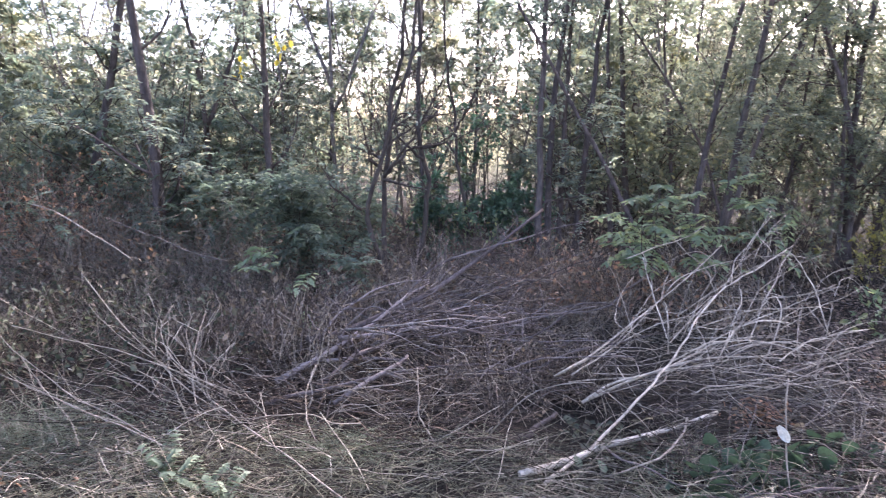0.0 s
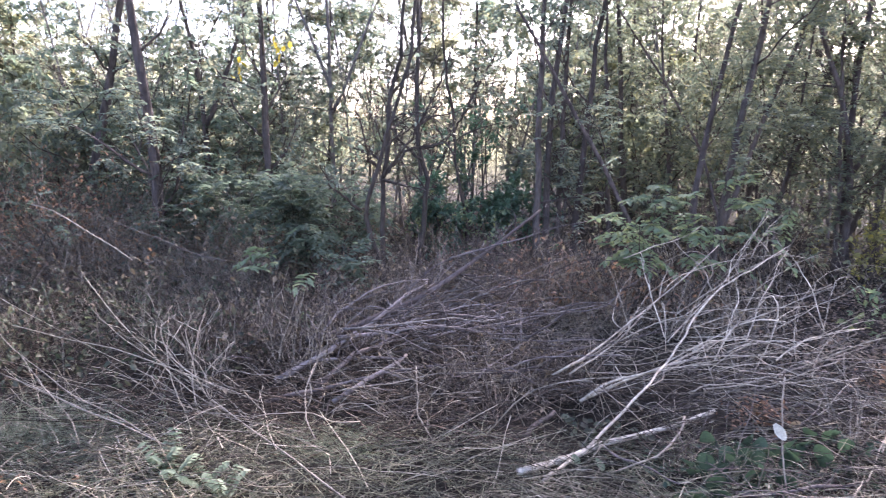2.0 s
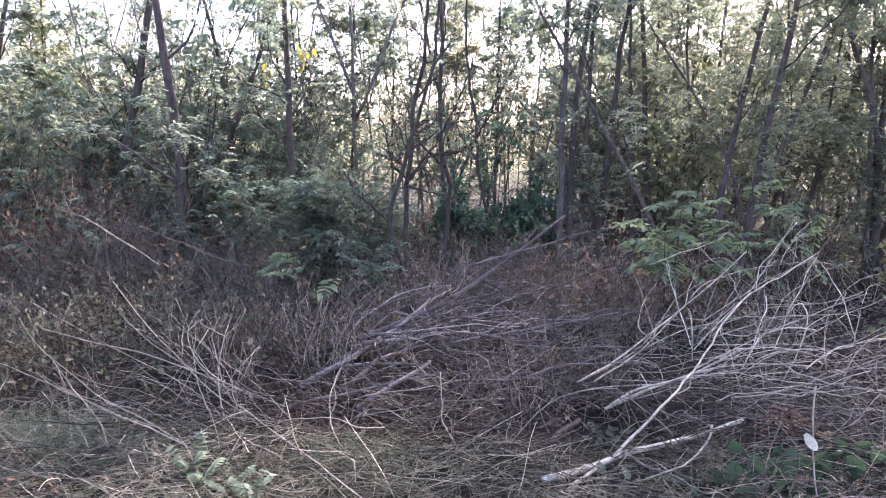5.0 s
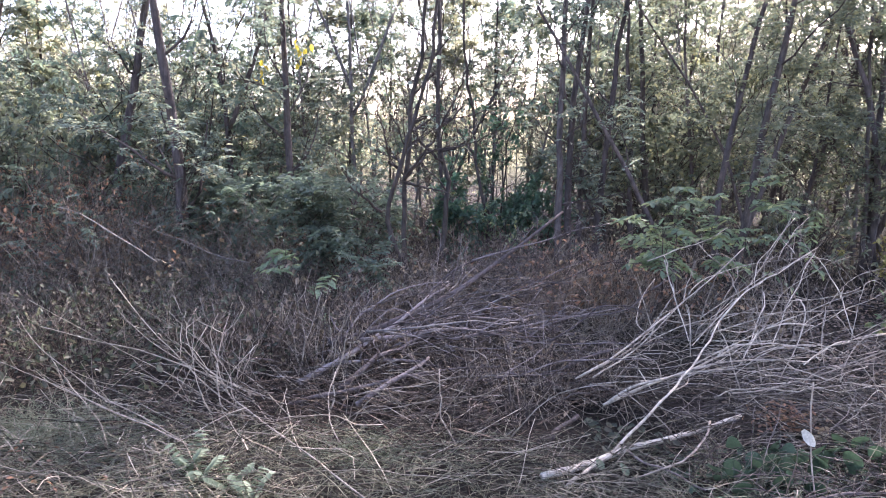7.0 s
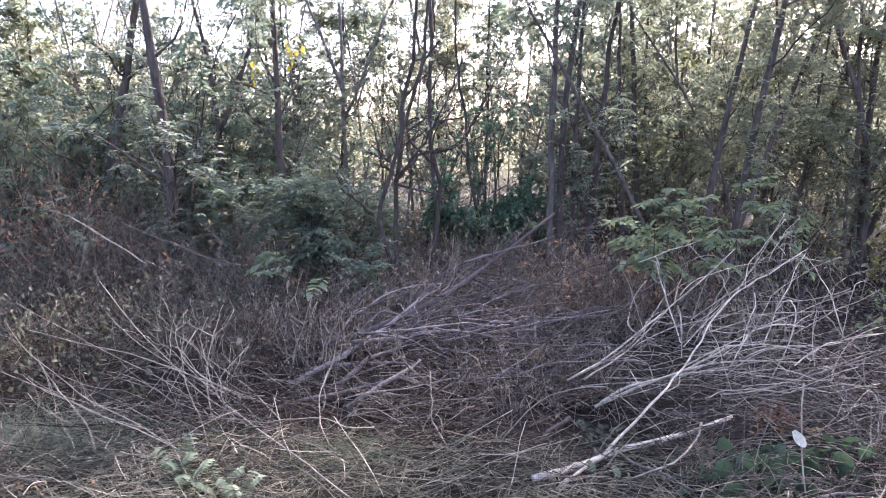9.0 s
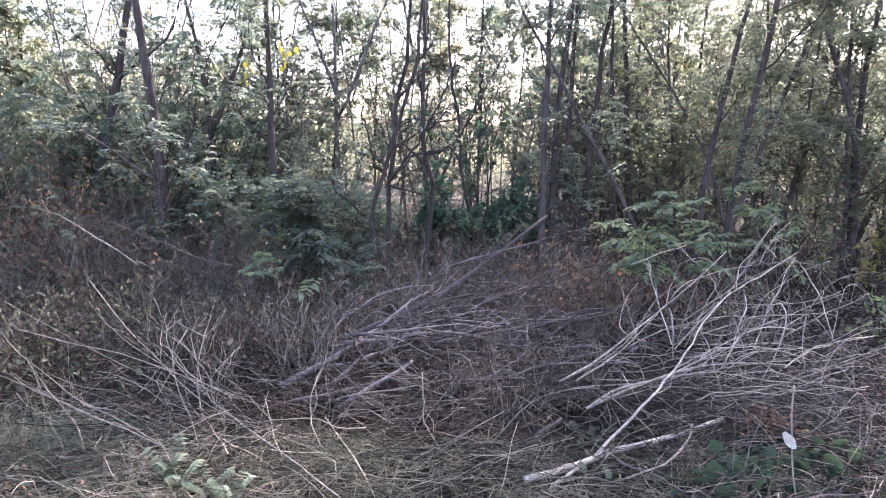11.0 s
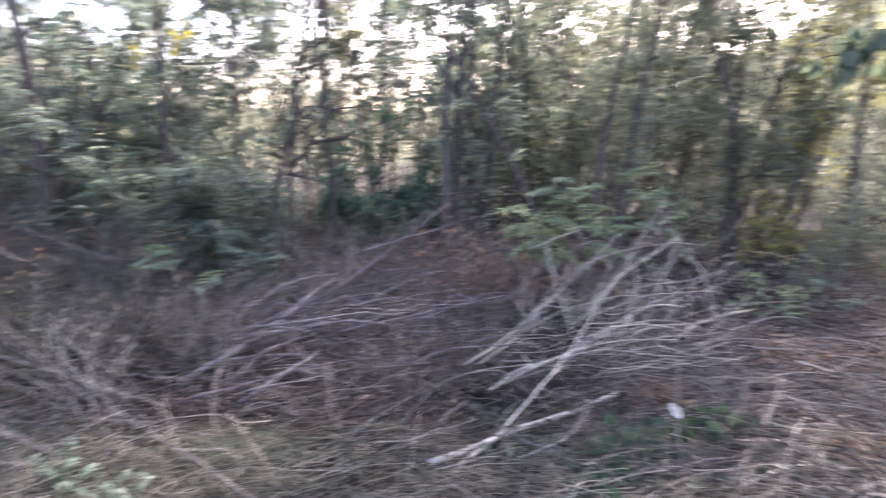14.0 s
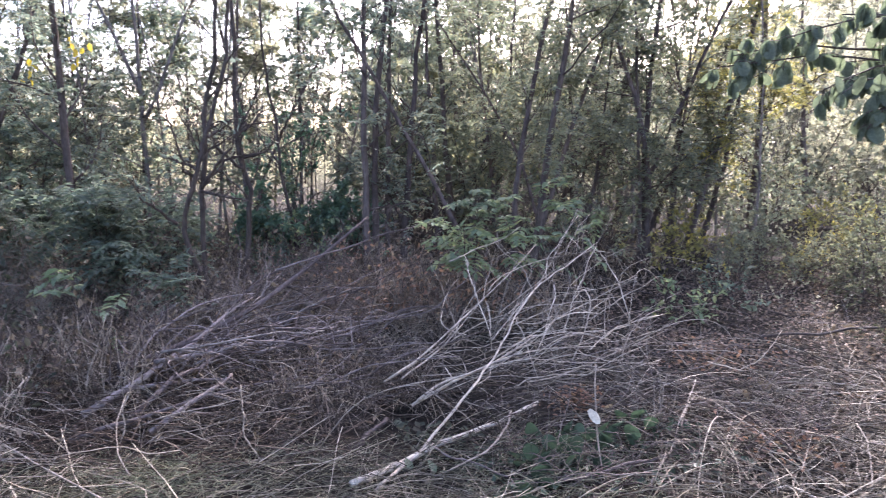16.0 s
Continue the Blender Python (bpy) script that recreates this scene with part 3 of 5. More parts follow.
while count < 118:
    d = 10.0 + 26.0 * rng.random() ** 1.2
    a = rng.uniform(-0.72, 0.80) if count < 86 else rng.uniform(0.12, 0.52) if count < 87 else rng.uniform(0.20, 0.40) if count < 112 else rng.uniform(0.55, 0.92)
    x, y = d * math.sin(a), d * math.cos(a)
    gap = -0.16 < a < 0.02
    if (gap and rng.random() < 0.75) or (a < -0.2 and rng.random() < 0.5) or (a > 0.66 and d < 14) or (0.25 < a < 0.75 and d < 20 and rng.random() < 0.1) or y < 9.5 or (x > 5.5 and y < 11):
        continue
    sc = rng.uniform(0.8, 1.35)
    copy_thing(models[(3 if a > 0.2 else 2 if a < -0.1 else int(rng.integers(2, 4))) if d < (16 if a > 0.2 else 15) and not gap else (0, 1, 4, 5)[rng.integers(0, 4)]], pose(x, y, float(gh(x, y)), rng.normal(0, 3), rng.normal(0, 4), rng.uniform(0, 360)) @ Matrix.Diagonal((sc, sc, sc, 1)))
    count += 1

BARE = "thin crooked young tree almost without leaves"
poles = []
for i, (x, y, l) in enumerate(((-3.3, 9.4, 0.12), (-1.0, 10.2, -0.15), (1.5, 9.6, 0.1), (3.4, 10.4, -0.2))):
    poles.append(tree(y, x, x + l, x + 2.6 * l, 0.015 + 0.003 * i, 5.2 + 0.5 * i, LEAF_FAR, compounds=10, limbs=13, low=0.08, singles=85, size=0.06, fine=(8, 3), pairs=4, reach=1.25, wood=BARK_PALE, label=BARE, group="trees of the wood behind"))
for i in range(78):
    a, d = rng.uniform(-0.62, 0.66) if i < 44 else rng.uniform(-0.55, 0.0) if i < 56 else rng.uniform(-0.16, 0.12), rng.uniform(8.6, 17)
    if -0.2 < a < 0.12 and i % 3 and i < 44:
        a = rng.uniform(0.2, 0.6)
    x, y = d * math.sin(a), d * math.cos(a)
    sc = rng.uniform(0.75, 1.2)
    copy_thing(poles[i % 4], pose(x, y, float(gh(x, y)), rng.normal(0, 4), rng.normal(0, 5), rng.uniform(0, 360)) @ Matrix.Diagonal((sc, sc, sc, 1)))


# ---- shrubs ----
rng = np.random.default_rng(23)
def shrub(x, y, h, spread, leaf, leaves, size, label, stems=7, feather=False, name="shrub", slim=0.55, group="shrubs of the undergrowth", wood=None, fine=(7, 3), clear=0.2):
    th = thing(name, (x, y, float(gh(x, y))), label, "shrub", group)
    s = rng.normal(size=(stems, 3)) * [0.09, 0.09, 0] * spread + [0, 0, -0.04]
    d = rng.normal(size=(stems, 3)) * [0.55, 0.55, 0] * spread / h + [0, 0, 1.0]
    p, r = grow(s, d, h * rng.uniform(0.7, 1.2, stems), rng.uniform(0.005, 0.011, stems) * (0.6 + h * 0.4), 8, 0.13, -0.02)
    for i in range(stems):
        part("stem", Heap().tubes(p[i:i + 1], r[i:i + 1], 5), wood or BARK_DARK, th)
    t1, r1 = sprout(p, r, fine[0], clear, 1.0, 0.8, 0.5, 0.5, 6, 0.2, -0.02)
    t2, r2 = sprout(t1, r1, fine[1], 0.2, 1.0, 0.7, 0.5, 0.6, 4, 0.2, -0.02)
    tagged(part("branchwork", Heap().tubes(t1, np.maximum(r1, 0.002)).tubes(t2, np.maximum(r2, 0.0015)), wood or BARK_DARK, th), kind="stuff")
    f = Heap()
    leaves = int(0.68 * leaves)
    if feather:
        put_compound(f, t1, leaves // 24, 0.24, 6, size)
        put_compound(f, t2, leaves // 24, 0.20, 6, size)
    else:
        put_leaves(f, t1, leaves // 3, size, 0.15, slim=slim, tumble=0.4)
        put_leaves(f, t2, leaves - leaves // 3, size, 0.15, slim=slim, tumble=0.4)
    part("foliage", f, leaf, th)
    return th


SH = "dense shaded green shrub in dry undergrowth"
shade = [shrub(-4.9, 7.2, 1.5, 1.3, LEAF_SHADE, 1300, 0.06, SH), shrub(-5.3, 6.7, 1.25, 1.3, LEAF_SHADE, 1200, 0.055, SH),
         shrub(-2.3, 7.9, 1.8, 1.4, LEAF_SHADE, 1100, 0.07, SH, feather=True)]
for x, y, sc in ((-5.0, 6.2, 0.9), (-3.3, 7.4, 1.1), (-2.2, 6.9, 1.0), (-1.2, 7.2, 0.95), (-4.6, 8.2, 1.2), (-5.8, 7.4, 1.2), (-3.0, 8.8, 1.2),
                 (-1.9, 9.3, 1.1)) + ((-6.6, 8.4, 1.3), (-3.6, 5.8, 0.6), (-4.4, 5.5, 0.6),
                 (-4.7, 6.9, 1.1), (-2.9, 6.9, 1.05), (-5.9, 6.6, 1.1), (-3.5, 8.0, 1.3), (-5.5, 9.4, 1.4), (-4.0, 9.9, 1.3), (-7.2, 9.6, 1.4)):
    copy_thing(shade[rng.integers(0, 3)], pose(x, y, float(gh(x, y)), 0, 0, rng.uniform(0, 360)) @ Matrix.Diagonal((sc, sc, sc * rng.uniform(0.8, 1.6), 1)))
# leafy young locusts and olive-leaved saplings between the trunks
LOC = "leafy young locust with drooping feathered leaves"
OLV = "tall olive-leaved sapling between the trunks"
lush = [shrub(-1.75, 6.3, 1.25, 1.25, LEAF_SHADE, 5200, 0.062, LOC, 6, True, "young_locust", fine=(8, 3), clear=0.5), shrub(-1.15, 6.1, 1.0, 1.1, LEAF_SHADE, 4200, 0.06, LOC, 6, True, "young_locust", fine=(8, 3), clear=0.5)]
olive = [shrub(-4.6, 8.4, 2.1, 1.3, LEAF_OLIVE, 2600, 0.085, OLV, 7, name="sapling", fine=(8, 3), clear=0.3), shrub(-3.4, 8.9, 2.0, 1.2, LEAF_LOCUST, 4200, 0.07, OLV.replace("olive", "green"), 6, True, "sapling", fine=(8, 3), clear=0.3)]
for x, y, sc in ((-2.15, 6.9, 0.95), (-2.05, 7.4, 1.1), (-3.4, 7.3, 1.0)):
    copy_thing(lush[rng.integers(0, 2)], pose(x, y, float(gh(x, y)), 0, 0, rng.uniform(0, 360)) @ Matrix.Diagonal((sc, sc, sc, 1)))
for x, y, sc in ((-5.6, 8.0, 1.0), (-5.2, 9.4, 1.15), (-4.0, 9.8, 1.1), (-6.4, 9.6, 1.2), (-6.6, 11.0, 1.3), (-2.6, 9.9, 1.0), (-3.6, 11.4, 1.25), (-5.2, 12.0, 1.35), (-7.8, 11.6, 1.4), (-4.5, 7.5, 0.9), (6.3, 11.2, 1.6), (2.6, 9.7, 1.4), (1.7, 9.9, 1.3), (2.1, 8.9, 1.0)):
    copy_thing(olive[int(rng.random() < 0.3)], pose(x, y, float(gh(x, y)), 0, 0, rng.uniform(0, 360)) @ Matrix.Diagonal((sc, sc, sc, 1)))
YG = "yellow-green shrub at the sunlit wood edge"
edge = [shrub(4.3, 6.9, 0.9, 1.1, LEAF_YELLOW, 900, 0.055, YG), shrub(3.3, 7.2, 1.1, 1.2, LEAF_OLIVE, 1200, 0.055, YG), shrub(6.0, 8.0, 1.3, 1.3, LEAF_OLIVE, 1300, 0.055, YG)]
for x, y, sc in ((2.7, 8.3, 1.1), (3.8, 8.2, 1.0), (4.8, 7.6, 0.9), (6.9, 9.2, 1.2), (7.6, 10.2, 1.2), (8.6, 9.6, 1.0), (5.6, 6.6, 0.5)) + (
                 (6.4, 7.0, 0.6), (4.5, 6.1, 0.5), (5.1, 5.9, 0.45), (5.7, 6.0, 0.55), (5.3, 6.8, 0.7), (6.3, 6.3, 0.6), (4.9, 6.5, 0.6), (6.9, 7.3, 0.8), (7.8, 7.2, 0.8), (7.4, 8.0, 0.8), (8.2, 8.4, 0.9), (5.9, 10.4, 1.5), (9.6, 10.5, 1.2), (7.0, 6.4, 0.7), (6.5, 5.6, 0.6)):
    copy_thing(edge[rng.integers(0, 3)], pose(x, y, float(gh(x, y)), 0, 0, rng.uniform(0, 360)) @ Matrix.Diagonal((sc, sc, sc, 1)))
woodland = shrub(-7.5, 12.0, 2.2, 1.5, LEAF_FAR, 1100, 0.12, "tall sunlit shrub of the wood behind", 9, group="shrubs of the wood behind", fine=(3, 2))
for i in range(105):
    a, d = rng.uniform(-0.75, 0.85), rng.uniform(11.5, 32) if i < 60 else rng.uniform(32, 60)
    x, y, sc = d * math.sin(a), d * math.cos(a), rng.uniform(0.6, 1.3) * (1 if i < 60 else 2.2)
    if -0.17 < a < 0.05 and i % 4:
        continue
    copy_thing(woodland, pose(x, y, float(gh(x, y)), 0, 0, rng.uniform(0, 360)) @ Matrix.Diagonal((sc, sc, sc, 1)))
shrub(0.28, 7.5, 1.05, 1.5, LEAF_DARK, 7500, 0.06, "dark green bush standing beyond the brush pile", 14, name="bush", clear=0.35)
shrub(0.30, 8.1, 1.8, 0.4, LEAF_DARK, 1900, 0.05, "tall narrow dark evergreen shrub", 4, name="bush", clear=0.5)
shrub(0.70, 7.4, 0.95, 0.9, LEAF_DARK, 3000, 0.055, "dark green bush standing beyond the brush pile", 9, name="bush", clear=0.35)
shrub(0.02, 7.1, 0.9, 0.8, LEAF_FRESH, 900, 0.05, "light green leafy bush in the clearing", 8, name="bush", clear=0.4)
shrub(-0.25, 7.4, 0.6, 0.8, LEAF_FRESH, 700, 0.05, "light green low bush in the clearing", 8, name="bush")
shrub(1.35, 5.2, 0.98, 0.45, LEAF_FRESH, 508, 0.078, "feathery green locust sapling behind pale brushwood", 4, True, "locust_sapling", clear=0.84)
shrub(1.85, 5.2, 0.96, 0.5, LEAF_FRESH, 483, 0.078, "feathery green locust sapling behind pale brushwood", 4, True, "locust_sapling", clear=0.84)
shrub(2.4, 5.3, 0.98, 0.3, LEAF_FRESH, 297, 0.078, "feathery green locust sapling behind pale brushwood", 4, True, "locust_sapling", clear=0.84)
shrub(-1.27, 5.1, 0.68, 0.3, LEAF_FRESH, 190, 0.08, "pale-leaved sprout in the dead weeds", 3, True, "locust_sapling")
shrub(3.15, 4.95, 0.42, 0.5, LEAF_FRESH, 240, 0.055, "small leafy bush at the edge of the path", 7, name="bush", clear=0.2)
shrub(3.75, 5.3, 0.42, 0.5, LEAF_SHADE, 240, 0.055, "small leafy bush at the edge of the path", 7, name="bush", clear=0.2)

WB = "straggling small-leaved bush at the path side"
verge = shrub(5.1, 4.9, 0.85, 0.9, LEAF_VERGE, 1900, 0.034, WB, 9, name="bush", clear=0.15, fine=(8, 3))
for x, y, sc in ((5.5, 5.3, 1.15), (5.9, 4.9, 1.2), (6.4, 5.9, 1.3), (5.3, 6.0, 0.9), (7.0, 6.6, 1.4), (4.75, 4.2, 0.5)):
    copy_thing(verge, pose(x, y, float(gh(x, y)), 0, 0, rng.uniform(0, 360)) @ Matrix.Diagonal((sc, sc, sc, 1)))
tinted = shrub(4.12, 3.80, 0.45, 0.5, LEAF_BRAMBLE, 350, 0.04, "low dark bush with a few orange leaves at the path side", 7, name="bush", clear=0.2)
c = rng.normal(size=(14, 3)) * [0.05, 0.05, 0.06] + [-0.06, -0.05, 0.24]
L = rng.uniform(0.03, 0.05, 14)
part("orange_spray", Heap().leaves(c, rng.normal(size=c.shape) * 0.6 + [0, 0, -0.5], rng.normal(size=c.shape), L, L * 0.6), LEAF_ORANGE, tinted, "bright orange leaves")["kind"] = "stuff"

# ---- dead undergrowth ----
rng = np.random.default_rng(24)
def scatter(n, x0, x1, y0, y1):
    q = np.stack([rng.uniform(x0, x1, n), rng.uniform(y0, y1, n)], -1)
    return q, np.concatenate([q, gh(q[:, 0], q[:, 1])[:, None]], 1)


def weeds(name, label, n, box, tall, leaf, leaves, size, lean=0.35, keep=None, stem=None, thick=1.0):
    q, s = scatter(n, *box)
    if keep is not None:
        s = s[keep(q)]
    n = len(s)
    p, r = grow(s, rng.normal(size=(n, 3)) * [lean, lean, 0] + [0, 0, 1.0], tall * rng.uniform(0.45, 1.25, n), thick * rng.uniform(0.0016, 0.0044, n), 7, 0.21, -0.05, 0.4)
    t1, r1 = sprout(p, r, 2, 0.3, 1.0, 0.7, 0.5, 0.7, 4, 0.2)
    ob = part(name, Heap().tubes(p, r).tubes(t1, r1), stem or WEED)
    tagged(ob, label, "undergrowth", kind="stuff")
    f = Heap()
    put_leaves(f, p, int(0.36 * leaves), size, 0.5, 0.1)
    put_leaves(f, t1, int(0.36 * leaves), size, 0.5, 0.0)
    ob2 = part(name + "_leaves", f, leaf)
    tagged(ob2, label.replace("stems", "leaves"), "undergrowth", kind="stuff")


off_path = lambda q: ~((q[:, 0] > 2.6) & (q[:, 1] < 5.6 + 0.2 * q[:, 0]) & (q[:, 0] < 9))
weeds("dead_weeds", "dry brown dead weed stems under the trees", 3000, (-6.5, 4.5, 4.9, 8.6), 0.55, LEAF_BROWN, 11000, 0.05, lean=0.5, keep=off_path)
weeds("tall_dead_stalks", "tall straw-coloured dead stalk stems among the weeds", 150, (-5.6, 3.2, 4.8, 7.4), 0.7, LEAF_BROWN, 400, 0.05, 0.6, keep=off_path, stem=STALK, thick=1.2)
weeds("russet_weeds", "russet dead weed stems behind the brush piles", 700, (0.1, 1.9, 5.0, 6.4), 0.6, LEAF_RUST, 2200, 0.04)
weeds("grey_weeds", "thin grey dead weed stems behind the brush piles", 1100, (-0.9, 2.2, 4.8, 6.2), 0.55, LEAF_BROWN, 800, 0.04, 0.6, stem=STALK_DULL, thick=0.45)
weeds("russet_bracken", "rusty dead weed stems at the shaded end", 900, (-5.4, -2.9, 5.6, 7.2), 1.15, LEAF_RUSSET, 9000, 0.04)
weeds("brown_weeds", "brown dead weed stems beside the brush", 900, (-1.7, -0.5, 3.9, 5.2), 0.4, LEAF_BROWN, 2800, 0.04)
weeds("brown_tangle", "brown dead weed stems between the brush piles", 700, (-0.1, 0.85, 3.2, 4.2), 0.32, LEAF_BROWN, 500, 0.03, 0.9, keep=lambda q: ((q[:, 0] - 0.58) / 0.34) ** 2 + ((q[:, 1] - 3.36) / 0.30) ** 2 > 1, stem=WEED)
weeds("bramble", "dull green bramble stems over dry ground", 2000, (-4.6, -1.2, 3.5, 6.0), 0.48, LEAF_BRAMBLE, 11000, 0.042, 0.9, stem=STEM_DARK, thick=0.8)
weeds("tan_tangle", "fine tan dead stems tangled in the undergrowth", 2400, (-4.6, 1.2, 4.2, 6.2), 0.5, LEAF_BROWN, 1300, 0.04, 0.9, keep=lambda q: (q[:, 0] < -1.1) | (q[:, 1] > 5.1), stem=STALK_DULL, thick=0.5)
weeds("vine_stems", "dry brown vine stems climbing about the leaning trunks", 850, (-3.9, -1.3, 5.6, 6.5), 0.85, LEAF_BROWN, 2600, 0.04, 0.3, stem=STALK_DULL, thick=0.7)
weeds("clearing_weeds", "brown dead weed stems in the small clearing", 800, (-1.9, 1.2, 5.6, 7.3), 0.62, LEAF_BROWN, 3600, 0.045, 0.5)
weeds("pile_stems", "thin pale dead stems grown through the brush piles", 260, (-1.3, 1.0, 3.3, 4.8), 0.42, LEAF_BROWN, 160, 0.035, 0.9, stem=STALK, thick=0.55)
weeds("heap_weeds", "pale brown dead weed stems behind the branch heap", 420, (-0.7, 0.7, 5.1, 5.9), 0.62, LEAF_BROWN, 1500, 0.04, 0.5)
weeds("far_weeds", "dry weed stems in the wood behind", 1400, (-12, 13, 8.6, 17), 0.7, LEAF_FAR, 9000, 0.07, keep=off_path)
weeds("path_weeds", "sparse dry weed stems along the path", 260, (3.6, 8.5, 4.6, 7.2), 0.35, LEAF_FAR, 900, 0.035)


# ---- brush piles ----
rng = np.random.default_rng(25)
def branch(parent, a, m, b, r0, r1, mat, name="branch", label="", sides=7, wobble=0.01):
    p = bend(a, m, b, 14, wobble) - np.array(parent.location)
    rad = (np.linspace(r0, r1, 14) * rng.uniform(0.92, 1.08, 14))[None]
    part(name, Heap().tubes(p, rad, sides), mat, parent, label)
    return p, rad


def pile(label, place, butts, tips, n, radii, mat, twig_mat, fixed, twigs, lift=0.15, category="brush pile", wobble=0.03):
    th = thing("brush_pile", place, label, category)
    ps, rs = [], []
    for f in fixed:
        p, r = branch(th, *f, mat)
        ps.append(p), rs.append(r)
    lo, hi = np.array(butts, float)
    lo2, hi2 = np.array(tips, float)
    for i in range(n):
        a, b = rng.uniform(lo, hi), rng.uniform(lo2, hi2)
        m = (a + b) / 2 + [rng.normal(0, 0.08), rng.normal(0, 0.08), rng.uniform(-0.4, 1.0) * lift]
        r0 = rng.uniform(*radii)
        p, r = branch(th, a, m, b, r0, r0 * 0.3, mat, wobble=wobble)
        ps.append(p), rs.append(r)
    p, r = np.concatenate(ps), np.concatenate(rs)
    t1, q1 = sprout(p, r, twigs, 0.1, 1.0, 0.85, 0.42, 0.5, 8, 0.16, -0.01)
    q1 = np.clip(q1, 0.0017, 0.0045)
    t2, q2 = sprout(t1, q1, 3, 0.2, 1.0, 0.6, 0.5, 0.65, 5, 0.14, -0.01)
    for t in (t1, t2):
        t[..., 2] = np.maximum(t[..., 2], 0.01)
    tw = part("tangle", Heap().tubes(t1, q1, 4).tubes(t2, np.maximum(q2, 0.0012), 3), twig_mat, th)
    tagged(tw, kind="stuff")
    return th


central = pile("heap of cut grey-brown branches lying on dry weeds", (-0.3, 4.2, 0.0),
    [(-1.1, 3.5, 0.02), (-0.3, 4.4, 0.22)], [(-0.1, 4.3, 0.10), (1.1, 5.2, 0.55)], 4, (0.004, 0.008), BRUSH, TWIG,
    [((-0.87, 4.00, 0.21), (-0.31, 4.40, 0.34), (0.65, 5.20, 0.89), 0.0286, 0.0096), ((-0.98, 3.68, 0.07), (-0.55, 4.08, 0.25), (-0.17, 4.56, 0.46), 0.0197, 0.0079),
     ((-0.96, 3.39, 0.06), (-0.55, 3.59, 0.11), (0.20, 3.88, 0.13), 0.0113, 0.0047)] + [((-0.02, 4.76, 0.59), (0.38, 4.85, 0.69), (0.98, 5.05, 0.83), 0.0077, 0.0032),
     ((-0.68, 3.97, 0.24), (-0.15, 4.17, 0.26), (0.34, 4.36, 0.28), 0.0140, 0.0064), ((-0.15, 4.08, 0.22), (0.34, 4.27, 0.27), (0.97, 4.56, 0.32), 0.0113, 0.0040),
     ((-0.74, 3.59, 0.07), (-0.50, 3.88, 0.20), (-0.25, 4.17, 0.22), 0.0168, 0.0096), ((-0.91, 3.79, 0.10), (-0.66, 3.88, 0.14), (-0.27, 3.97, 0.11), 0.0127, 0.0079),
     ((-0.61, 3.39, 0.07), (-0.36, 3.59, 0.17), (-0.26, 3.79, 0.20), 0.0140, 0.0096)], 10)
pale = pile("heap of pale bleached brushwood with thin tangled twigs", (1.3, 3.7, 0.0),
    [(0.6, 3.3, 0.03), (1.2, 3.8, 0.25)], [(1.2, 3.5, 0.12), (2.6, 4.4, 0.55)], 4, (0.002, 0.0038), PALE, PALE_TWIG,
    [((0.62, 3.50, 0.21), (0.94, 3.80, 0.32), (1.18, 4.00, 0.47), 0.0053, 0.0026),
     ((0.56, 3.60, 0.17), (0.90, 3.90, 0.26), (1.08, 4.10, 0.32), 0.0042, 0.0021), ((0.70, 3.45, 0.10), (1.14, 3.60, 0.23), (1.86, 3.80, 0.22), 0.0079, 0.0032)] + [
     ((0.67, 3.45, 0.08), (1.23, 3.70, 0.23), (1.62, 4.00, 0.26), 0.0090, 0.0037), ((1.38, 3.60, 0.24), (1.62, 3.70, 0.33), (1.92, 3.68, 0.33), 0.0037, 0.0016),
     ((1.05, 4.00, 0.40), (1.56, 4.20, 0.32), (2.12, 4.30, 0.34), 0.0037, 0.0016), ((1.50, 3.80, 0.25), (1.90, 4.12, 0.60), (2.35, 4.40, 0.72), 0.0026, 0.0013),
     ((1.26, 4.00, 0.27), (1.22, 4.20, 0.49), (1.20, 4.40, 0.68), 0.0037, 0.0021), ((1.27, 4.10, 0.52), (1.57, 4.30, 0.65), (2.18, 4.50, 0.70), 0.0032, 0.0016),
     ((1.32, 3.50, 0.14), (1.80, 3.60, 0.21), (2.39, 3.80, 0.32), 0.0042, 0.0016)], 4, 0.25)
for i in range(36):
    a = rng.uniform((0.8, 3.45, 0.05), (2.2, 4.0, 0.45 if i < 24 else 0.2))
    turn = rng.uniform(-0.8, 1.9)
    b = a + np.array([math.cos(turn), 0.6 * math.sin(turn), rng.uniform(-0.25, 0.6)]) * rng.uniform(0.4, 1.1)
    b[2] = max(b[2], 0.03)
    m = (a + b) / 2 + rng.normal(size=3) * [0.08, 0.06, 0.12] + [0, 0, 0.04]
    r0 = rng.uniform(0.0018, 0.0036)
    branch(pale, a, m, b, r0, r0 * 0.5, PALE, "curved_twig", sides=5, wobble=0.012)
